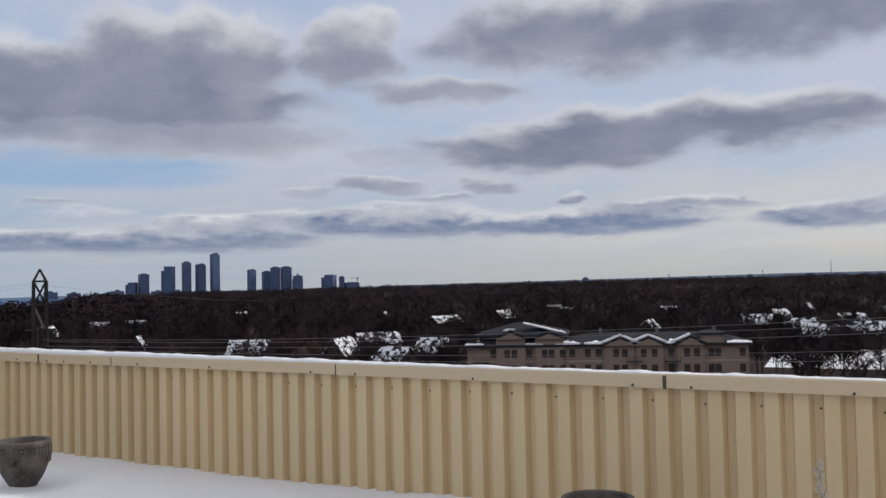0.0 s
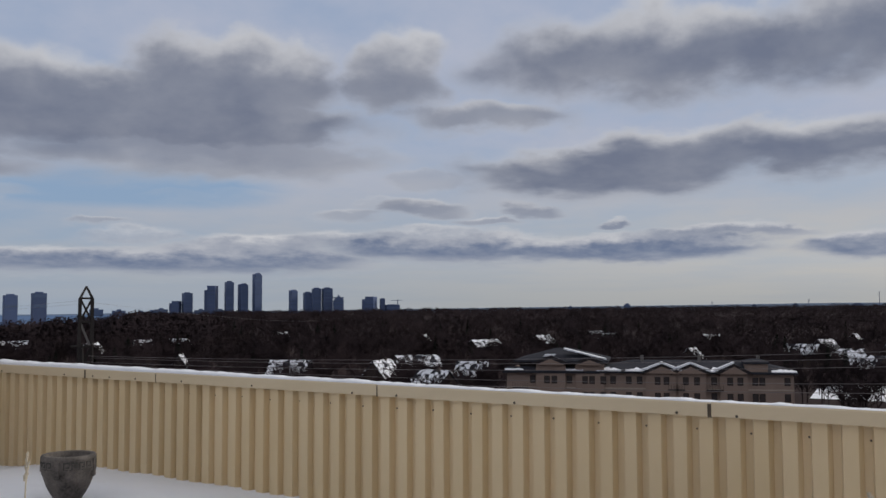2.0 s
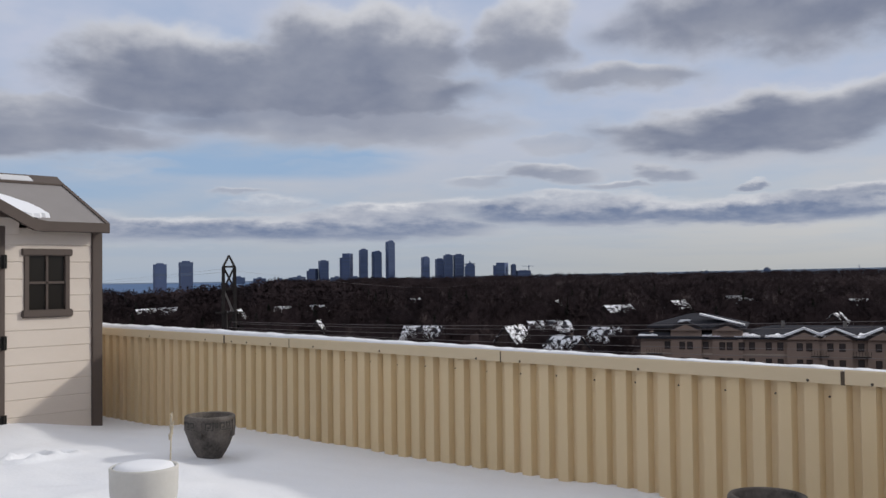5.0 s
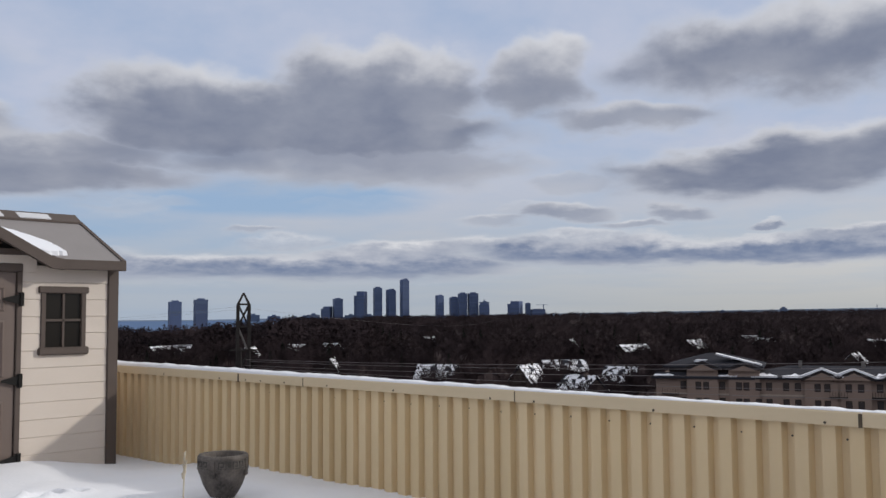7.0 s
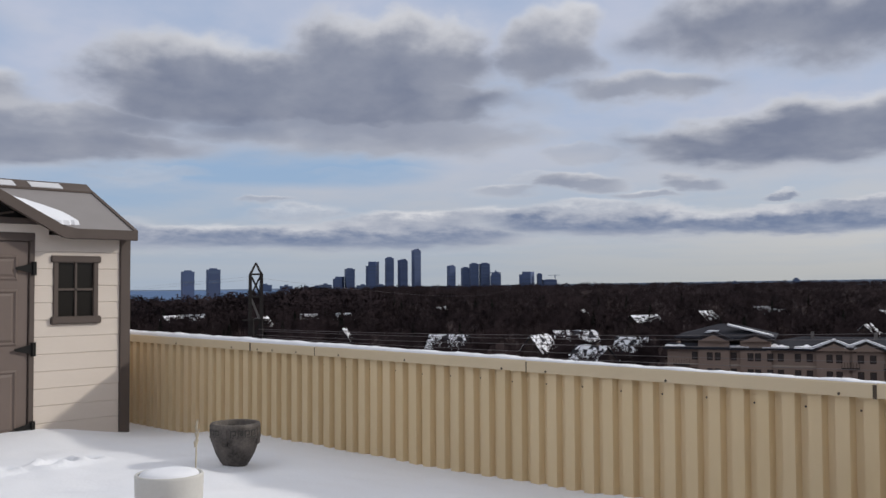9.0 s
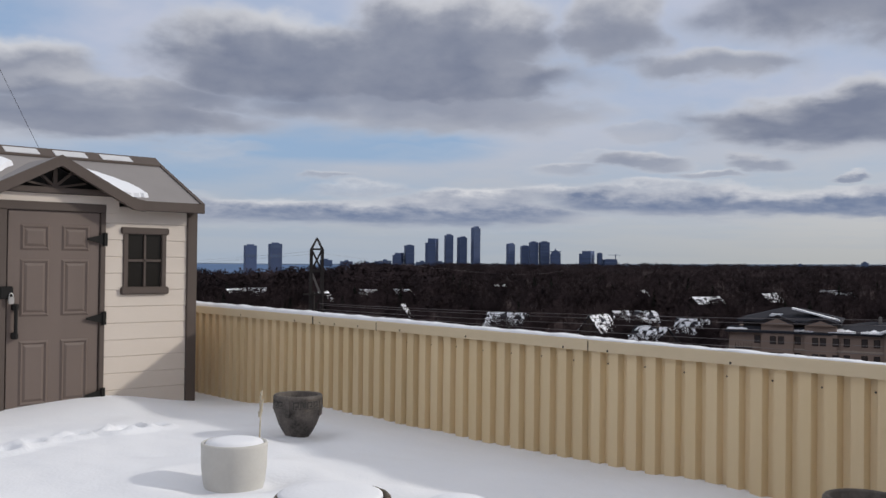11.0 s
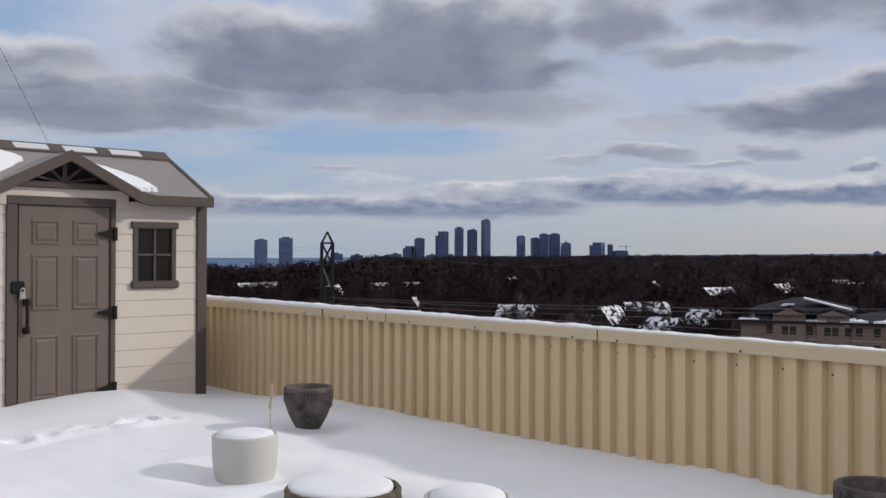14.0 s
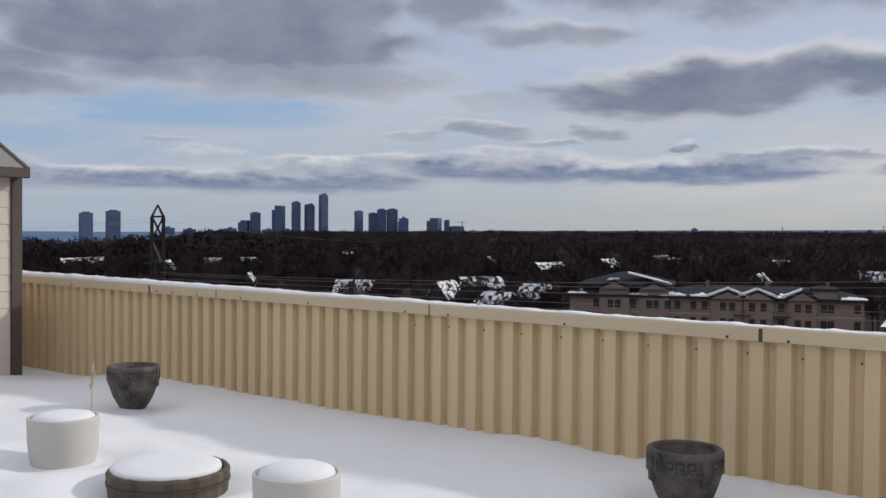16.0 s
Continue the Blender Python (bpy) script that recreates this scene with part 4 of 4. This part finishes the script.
def wall_front():
    """Siding boards with a stepped lap, left and right of the door, each a box with a bevelled lower lip."""
    for y0, y1 in ((YA + 0.10, -2.38), (-1.36, YB - 0.10)):
        n = 13
        for k in range(n):
            z0, z1 = -0.25 + k * 0.163, -0.25 + (k + 1) * 0.163
            z1 = min(z1, EAVE)
            prof = [(-0.03, z0), (0.004, z0), (0.008, z0 + 0.008), (0.003, z1 - 0.008), (-0.001, z1), (-0.03, z1)]
            wins = [w for w in (WIN_L, WIN_R) if w[0] > y0 - 0.2 and w[1] < y1 + 0.2]
            spans = [(y0, y1)]
            for wy0, wy1, wz0, wz1 in wins:
                if z1 > wz0 + 0.04 and z0 < wz1 - 0.04:
                    spans = [(y0, wy0 + 0.03), (wy1 - 0.03, y1)]
            if len(spans) == 2 and k in (0, n - 1) or z0 < wz0 < z1 or z0 < wz1 < z1:
                lo, hi = (z0, wz0 + 0.02) if z0 < wz0 < z1 else (wz1 - 0.02, z1)
                part("siding_infill", box(-0.03, 0.003, wy0 + 0.03, wy1 - 0.03, lo, hi), SHED_WALL, shed)
            for a, b in spans:
                part("siding", prism(prof, "y", a, b), SHED_WALL, shed)


WIN_L, WIN_R = (-3.01, -2.55, 1.03, 1.66), (-1.165, -0.705, 1.03, 1.66)
wall_front()
part("gable_panel", prism([(-2.50, 1.80), (-1.22, 1.80), (-1.22, 1.96), (-2.50, 1.96)], "x", -0.02, 0.028), SHED_WALL, shed)
part("side_wall", prism([(0.0, -0.25), (-DEPTH, -0.25), (-DEPTH, EAVE), (XR, RIDGE - 0.05), (0.0, EAVE)], "y", YB - 0.05, YB - 0.01), SHED_WALL, shed)
part("side_wall", prism([(0.0, -0.25), (-DEPTH, -0.25), (-DEPTH, EAVE), (XR, RIDGE - 0.05), (0.0, EAVE)], "y", YA + 0.01, YA + 0.05), SHED_WALL, shed)
part("back_wall", box(-DEPTH, -DEPTH + 0.04, YA + 0.05, YB - 0.05, -0.25, EAVE), SHED_WALL, shed)
for y in (YA, YB):
    s = 1 if y == YB else -1
    part("corner_post", box(-0.10, 0.028, min(y, y - s * 0.115), max(y, y - s * 0.115), -0.3, EAVE + 0.02, 0.008), SHED_TRIM, shed)


def window(y0, y1, z0, z1):
    w = part("window", box(-0.02, 0.020, y0, y0 + 0.05, z0, z1, 0.006), SHED_TRIM, shed, "small four-pane window with brown frame")
    part("frame_bar", box(-0.02, 0.020, y1 - 0.05, y1, z0, z1, 0.006), SHED_TRIM, w)
    part("frame_bar", box(-0.02, 0.030, y0 - 0.025, y1 + 0.025, z1 - 0.055, z1 + 0.012, 0.008), SHED_TRIM, w)
    part("sill", box(-0.02, 0.042, y0 - 0.025, y1 + 0.025, z0 - 0.02, z0 + 0.055, 0.010), SHED_TRIM, w)
    ym, zm = (y0 + y1) / 2, (z0 + z1) / 2
    part("muntin", box(-0.02, 0.012, ym - 0.012, ym + 0.012, z0 + 0.055, z1 - 0.055, 0.003), SHED_TRIM, w)
    part("muntin", box(-0.02, 0.012, y0 + 0.05, y1 - 0.05, zm - 0.012, zm + 0.012, 0.003), SHED_TRIM, w)
    for a, b in ((y0 + 0.05, ym - 0.012), (ym + 0.012, y1 - 0.05)):
        for c, d in ((z0 + 0.055, zm - 0.012), (zm + 0.012, z1 - 0.055)):
            part("pane", box(-0.016, -0.008, a, b, c, d), PANE, w)


window(*WIN_L)
window(*WIN_R)
# door frame and door
part("door_frame", box(-0.03, 0.030, -2.385, -2.285, -0.25, 1.88, 0.006), SHED_TRIM, shed)
part("door_frame", box(-0.03, 0.030, -1.405, -1.352, -0.25, 1.88, 0.006), SHED_TRIM, shed)
part("door_frame", box(-0.03, 0.036, -2.385, -1.352, 1.800, 1.882, 0.006), SHED_TRIM, shed)
part("door_jamb", box(-0.06, -0.03, -2.29, -1.39, -0.25, 1.81), BLACK, shed)


def door():
    y0, y1, z0, z1 = -2.272, -1.410, -0.22, 1.798
    slab = part("door", box(-0.025, 0.012, y0, y1, z0, z1, 0.004), SHED_BROWN, shed, "brown six-panel door, shut")
    for c in (y0 + 0.245, y1 - 0.235):
        for a, b in ((1.43, 1.67), (0.82, 1.35), (0.00, 0.60)):
            w = 0.135
            bm = bmesh.new()
            # moulded ring and raised field
            o = [(c - w, a), (c + w, a), (c + w, b), (c - w, b)]
            i1 = [(c - w + 0.02, a + 0.02), (c + w - 0.02, a + 0.02), (c + w - 0.02, b - 0.02), (c - w + 0.02, b - 0.02)]
            i2 = [(c - w + 0.038, a + 0.038), (c + w - 0.038, a + 0.038), (c + w - 0.038, b - 0.038), (c - w + 0.038, b - 0.038)]
            i3 = [(c - w + 0.062, a + 0.062), (c + w - 0.062, a + 0.062), (c + w - 0.062, b - 0.062), (c - w + 0.062, b - 0.062)]
            rings = [[bm.verts.new((x, y, z)) for y, z in r] for r, x in ((o, 0.0125), (i1, 0.026), (i2, 0.0135), (i3, 0.024))]
            for r, s in zip(rings, rings[1:]):
                for k in range(4):
                    bm.faces.new((r[k], r[(k + 1) % 4], s[(k + 1) % 4], s[k]))
            bm.faces.new(rings[-1])
            part("door_panel", bm, SHED_BROWN, slab)
    for z in (1.545, 0.785, 0.05):
        bm = prism([(-1.34, z - 0.065), (-1.34, z + 0.065), (-1.39, z + 0.065), (-1.39, z + 0.045), (-1.54, z + 0.010), (-1.54, z - 0.010), (-1.39, z - 0.045), (-1.39, z - 0.065)], "x", 0.0335, 0.042)
        part("hinge", bm, BLACK, slab, "black strap hinge")
        bm2 = rod((0.046, -1.372, z - 0.06), (0.046, -1.372, z + 0.06), 0.011, 0.011, 8)
        part("hinge_pin", bm2, BLACK, slab)
    part("hasp", box(0.012, 0.045, -2.345, -2.225, 0.985, 1.10, 0.008), BLACK, slab)
    handle = part("handle", rod((0.06, -2.205, 0.63), (0.06, -2.205, 0.93), 0.017, 0.017, 8), BLACK, slab, "black pull handle")
    for z in (0.65, 0.91):
        part("handle_mount", box(0.012, 0.066, -2.235, -2.18, z - 0.03, z + 0.03, 0.006), BLACK, handle)
    pad = part("padlock", box(0.050, 0.075, -2.275, -2.225, 0.94, 1.005, 0.006), LOCK, slab, "small steel padlock")
    bm = bmesh.new()
    prev = None
    for k in range(13):
        a = math.pi * k / 12
        q = (0.062, -2.25 + 0.018 * math.cos(a), 1.005 + 0.034 * math.sin(a))
        if prev:
            rod(prev, q, 0.0045, 0.0045, 6, bm)
        prev = q
    part("shackle", bm, LOCK, pad)


door()
# roof: main slopes, ridge strip with skylights, front cross gable
YL, YR = YA - 0.03, YB - 0.01
OX = 0.15                      # front overhang
SL = (RIDGE - EAVE) / (OX - XR)


def zroof(x):
    return RIDGE - (x - XR) * SL if x > XR else RIDGE - (XR - x) * SL


GY, GW, GZ = -1.865, 0.71, 2.265    # cross gable: middle, half width, peak
G0, G1 = GY - GW - 0.10, GY + GW + 0.10
for y0, y1, xe in ((YL, G0, OX), (G0, G1, -0.02), (G1, YR, OX)):
    part("roof_slope", prism([(XR, RIDGE), (xe, zroof(xe)), (xe, zroof(xe) + 0.035), (XR, RIDGE + 0.035)], "y", y0, y1), SHED_ROOF, shed, "grey textured roof slope")
    if xe == OX:
        part("eave_trim", box(xe, xe + 0.03, y0 - 0.01, y1 + 0.01, EAVE - 0.055, EAVE + 0.045, 0.008), SHED_TRIM, shed)
XB = XR - (OX - XR)
part("roof_slope", prism([(XR, RIDGE), (XB, EAVE), (XB, EAVE + 0.035), (XR, RIDGE + 0.035)], "y", YL, YR), SHED_ROOF, shed, "grey textured roof slope")
part("eave_trim", box(XB - 0.03, XB, YL - 0.01, YR + 0.01, EAVE - 0.055, EAVE + 0.045, 0.008), SHED_TRIM, shed)
for xe in (OX, XB):
    for y in (YL, YR):
        part("rake_trim", prism([(XR, RIDGE - 0.06), (xe, EAVE - 0.05), (xe, EAVE + 0.05), (XR, RIDGE + 0.05)], "y", y - 0.02, y + 0.02), SHED_TRIM, shed)
part("ridge_cap", prism([(XR - 0.16, zroof(XR - 0.16) + 0.04), (XR + 0.16, zroof(XR + 0.16) + 0.04), (XR + 0.16, zroof(XR + 0.16) + 0.06), (XR, RIDGE + 0.075), (XR - 0.16, zroof(XR - 0.16) + 0.06)], "y", YL, YR), SHED_TRIM, shed)
for k in range(6):
    y = YR - 0.50 - k * 0.50
    part("skylight", prism([(XR + 0.03, zroof(XR + 0.03) + 0.066), (XR + 0.145, zroof(XR + 0.145) + 0.062), (XR + 0.145, zroof(XR + 0.145) + 0.070), (XR + 0.03, zroof(XR + 0.03) + 0.074)], "y", y - 0.17, y + 0.17), SKYLIGHT, shed, "pale translucent ridge skylight")
GB = 1.885


def gable_roof():
    for s in (-1, 1):
        y1 = GY + s * GW
        yo = GY + s * (GW + 0.12)
        part("gable_slope", prism([(GY, GZ), (y1, GB + 0.03), (yo, GB), (yo, GB + 0.035), (y1, GB + 0.065), (GY, GZ + 0.035)], "x", XR + 0.25, OX + 0.05), SHED_ROOF, shed)
        part("gable_trim", prism([(GY, GZ + 0.045), (y1, GB + 0.065), (yo, GB + 0.045), (yo, GB - 0.060), (y1, GB - 0.045), (GY, GZ - 0.055)], "x", OX + 0.02, OX + 0.075), SHED_TRIM, shed)
    part("gable_tie", box(0.01, 0.075, GY - 0.54, GY + 0.54, 1.962, 2.018, 0.006), SHED_TRIM, shed)
    part("gable_vent", prism([(GY - 0.46, 2.02), (GY + 0.46, 2.02), (GY, GZ - 0.04)], "x", 0.0, 0.02), BLACK, shed, "dark gable opening")
    part("gable_strut", box(0.02, 0.055, GY - 0.02, GY + 0.02, 2.0, 2.19), SHED_TRIM, shed)
    for s in (-1, 1):
        part("gable_strut", rod((0.04, GY, 2.02), (0.04, GY + s * 0.16, 2.16), 0.018, 0.018, 4), SHED_TRIM, shed)
        part("gable_strut", rod((0.04, GY + s * 0.02, 2.02), (0.04, GY + s * 0.30, 2.07), 0.014, 0.014, 4), SHED_TRIM, shed)


gable_roof()


def roof_snow(poly, thick, name, seed):
    """Snow lying on the front slope: a ragged outline in (y, x) laid on the slope."""
    bm = bmesh.new()
    r = random.Random(seed)
    pts = []
    for (ya, xa), (yb, xb) in zip(poly, poly[1:] + poly[:1]):
        for k in range(8):
            f = k / 8
            pts.append((ya + (yb - ya) * f + r.uniform(-0.012, 0.012), xa + (xb - xa) * f + r.uniform(-0.012, 0.012)))
    cy, cx = sum(q[0] for q in pts) / len(pts), sum(q[1] for q in pts) / len(pts)
    lo = [bm.verts.new((x, y, zroof(x) + 0.036)) for y, x in pts]
    hi = [bm.verts.new((cx + (x - cx) * 0.96, cy + (y - cy) * 0.97, zroof(x) + 0.036 + thick)) for y, x in pts]
    n = len(pts)
    for k in range(n):
        bm.faces.new((lo[k], lo[(k + 1) % n], hi[(k + 1) % n], hi[k]))
    bm.faces.new(hi)
    part("roof_snow", bm, SNOW, shed, "bright snow patch on the roof")


roof_snow([(-3.50, -0.76), (-2.32, -0.76), (-2.05, -0.55), (-2.72, 0.08), (-3.50, 0.10)], 0.045, "a", 2)
roof_snow([(-1.62, -0.50), (-1.36, -0.48), (-1.02, -0.20), (-0.92, 0.03), (-1.14, 0.06)], 0.045, "b", 3)


# ---- planters ----
def key_pot(m, label, turn):
    """Concrete urn with a rolled rim, a meander band and four tabs."""
    t = holder("planter_urn", m, label, "planter", "concrete urns along the parapet")
    prof = [(0, -0.06), (0.090, -0.06), (0.098, 0.0), (0.128, 0.045), (0.158, 0.10), (0.178, 0.155), (0.190, 0.195), (0.195, 0.216), (0.206, 0.224), (0.2005, 0.302), (0.206, 0.310), (0.204, 0.328), (0.195, 0.338),
            (0.174, 0.338), (0.167, 0.328), (0.160, 0.26), (0.10, 0.24), (0, 0.235)]
    part("bowl", lathe(prof, 44, None, 0.012), CONCRETE, t, "", True)
    R = 0.2005

    def patch(a0, a1, z0, z1):
        bm = bmesh.new()
        n = 3
        va = []
        for k in range(n + 1):
            a = a0 + (a1 - a0) * k / n
            va.append([bm.verts.new((r * math.cos(a), r * math.sin(a), z)) for r, z in ((R - 0.004, z0), (R + 0.004, z0), (R + 0.004, z1), (R - 0.004, z1))])
        for p, q in zip(va, va[1:]):
            for j in range(4):
                bm.faces.new((p[j], p[(j + 1) % 4], q[(j + 1) % 4], q[j]))
        bm.faces.new(va[0])
        bm.faces.new(va[-1][::-1])
        return bm

    band = part("meander_band", patch(0, 0.01, 0.232, 0.30), CONCRETE_D, t)
    for quarter in range(4):
        for k in range(4):
            a = quarter * math.pi / 2 + 0.24 + k * 0.29
            for b0, b1, z0, z1 in ((0.0, 0.22, 0.288, 0.298), (0.0, 0.035, 0.238, 0.298), (0.185, 0.22, 0.256, 0.298), (0.09, 0.22, 0.256, 0.266), (0.0, 0.29, 0.238, 0.246)):
                part("key", patch(a + b0, a + b1, z0, z1), CONCRETE_D, band)
        a = quarter * math.pi / 2
        bm = box(0.185, 0.209, -0.024, 0.024, 0.175, 0.316, 0.006)
        bmesh.ops.rotate(bm, verts=bm.verts, cent=(0, 0, 0), matrix=Matrix.Rotation(a, 3, "Z"))
        part("tab", bm, CONCRETE, t)
    t.rotation_euler.z += turn
    t.scale = (0.93, 0.93, 0.95)
    return t


def white_pot(m, snow_h, label):
    t = holder("stoneware_pot", m, label, "planter", "pale round pots in the snow")
    prof = [(0, -0.10), (0.150, -0.10), (0.168, -0.04), (0.186, 0.03), (0.196, 0.12), (0.199, 0.245), (0.199, 0.256), (0.194, 0.262), (0.184, 0.262), (0.180, 0.254), (0.178, 0.20), (0, 0.19)]
    part("bowl", lathe(prof, 48), STONEWARE, t, "", True)
    top = [(0.1795, 0.20), (0.1795, 0.245), (0.165, 0.262 + snow_h * 0.3), (0.12, 0.262 + snow_h * 0.75), (0.06, 0.262 + snow_h), (0, 0.262 + snow_h * 1.02)]
    s = part("snow_cap", lathe(top, 36, None, 0.04), SNOW, t, "smooth mound of snow", True)
    return t


key_pot(pose(-2.06, -1.01, 0.012), "weathered grey concrete urn with meander band, empty in snow", 0.55)
key_pot(pose(2.185, -0.675, -0.035), "grey concrete urn with meander band beside the parapet", 0.95)
white_pot(pose(-0.98, -2.19, 0.0), 0.022, "pale stoneware pot capped with snow")
white_pot(pose(1.005, -2.195, 0.0), 0.04, "pale stoneware pot heaped with snow beside the barrel")


def barrel():
    t = holder("half_barrel", pose(-0.06, -2.12, 0.008), "weathered wooden half barrel mostly buried in snow", "planter")
    n = 46
    for k in range(n):
        a0, a1 = 6.2832 * k / n, 6.2832 * (k + 0.995) / n
        bm = bmesh.new()
        rows = []
        for z, ro, ri in ((-0.15, 0.30, 0.27), (0.03, 0.312, 0.28), (0.078 + 0.0015 * math.sin(k * 2.3), 0.318 + 0.001 * math.sin(k * 1.7), 0.285), (0.090 + 0.0015 * math.sin(k * 2.3), 0.305, 0.292)):
            rows.append([bm.verts.new((r * math.cos(a), r * math.sin(a), z)) for r, a in ((ri, a0), (ro, a0), (ro, a1), (ri, a1))])
        for p, q in zip(rows, rows[1:]):
            for j in range(4):
                bm.faces.new((p[j], p[(j + 1) % 4], q[(j + 1) % 4], q[j]))
        bm.faces.new(rows[-1])
        part("stave", bm, BARREL, t)
    part("hoop", lathe([(0.311, 0.018), (0.318, 0.019), (0.319, 0.036), (0.312, 0.037)], 52), SCREW, t, "thin dark hoop")
    bm = lathe([(0.276, 0.02), (0.288, 0.080), (0.284, 0.094), (0.262, 0.104), (0.15, 0.109), (0.05, 0.110), (0, 0.110)], 44, None, 0.035)
    bmesh.ops.translate(bm, verts=bm.verts, vec=(-0.030, 0.006, 0))
    part("snow_cap", bm, SNOW, t, "thick flat snow cap", True)


barrel()


def stalk(x, y, top, lean, seed, thick=1.0):
    t = holder("dry_stalk", pose(x, y, snow_top(x, y) - 0.05), "dry pale plant stalk standing out of the snow", "plant", "dry stalks")
    h = top + 0.05
    part("stem", rod((0, 0, 0), (lean * 0.6, 0, h * 0.72), 0.006 * thick, 0.005 * thick, 8), STALK, t)
    bm = bmesh.new()
    r = random.Random(seed)
    for k in range(16):
        f = k / 15
        c = Vector((lean * (0.6 + 0.4 * f) + r.uniform(-0.006, 0.006) * thick, r.uniform(-0.006, 0.006) * thick, h * (0.68 + 0.30 * f)))
        rod(c, c + Vector((r.uniform(-0.012, 0.012), r.uniform(-0.012, 0.012), 0.035)), 0.009 * (1.1 - 0.5 * f) * (0.4 + 0.6 * thick), 0.004 * thick, 5, bm)
    part("seed_head", bm, STALK, t)


stalk(-1.50, -1.70, 0.44, 0.03, 4)
stalk(3.22, -0.42, 0.50, -0.02, 5, 2.4)


# ---- guyed antenna mast behind the shed ----
def antenna_mast():
    t = holder("antenna_mast", pose(-8.45, -2.13, -0.3), "tall thin antenna mast with guy wires behind the shed", "antenna")
    part("lower_tube", rod((0, 0.03, 0), (-0.01, -0.05, 3.70), 0.030, 0.026, 10), GALV, t, "pale galvanised tube")
    part("upper_tube", rod((-0.01, -0.05, 3.66), (-0.02, -0.12, 6.0), 0.024, 0.018, 10), BLACK, t, "black upper tube")
    part("clamp", lathe([(0, 3.62), (0.044, 3.62), (0.048, 3.66), (0.048, 3.72), (0.044, 3.76), (0, 3.76)], 12), BLACK, t).location = (-0.01, -0.05, 0)
    part("base_plate", box(-0.12, 0.12, -0.09, 0.15, 0, 0.02, 0.004), GALV, t)
    for top, foot, lo, hi in (((-0.02, -0.12, 5.95), (0.55, 2.75, 0.02), 0.08, 0.20), ((-0.01, -0.05, 3.80), (0.55, 2.40, 0.02), 0.12, 0.25), ((0, -0.01, 3.50), (0.40, 1.95, 0.02), 0.05, 0.16)):
        a, b = Vector(top), Vector(foot)
        g = part("guy_wire", rod(a, b, 0.0028, 0.0028, 6), BLACK, t)
        for k in range(3):
            f = lo + (hi - lo) * k / 2
            part("guy_insulator", rod(a.lerp(b, f - 0.018), a.lerp(b, f + 0.018), 0.007, 0.006, 8), BLACK, g)


antenna_mast()
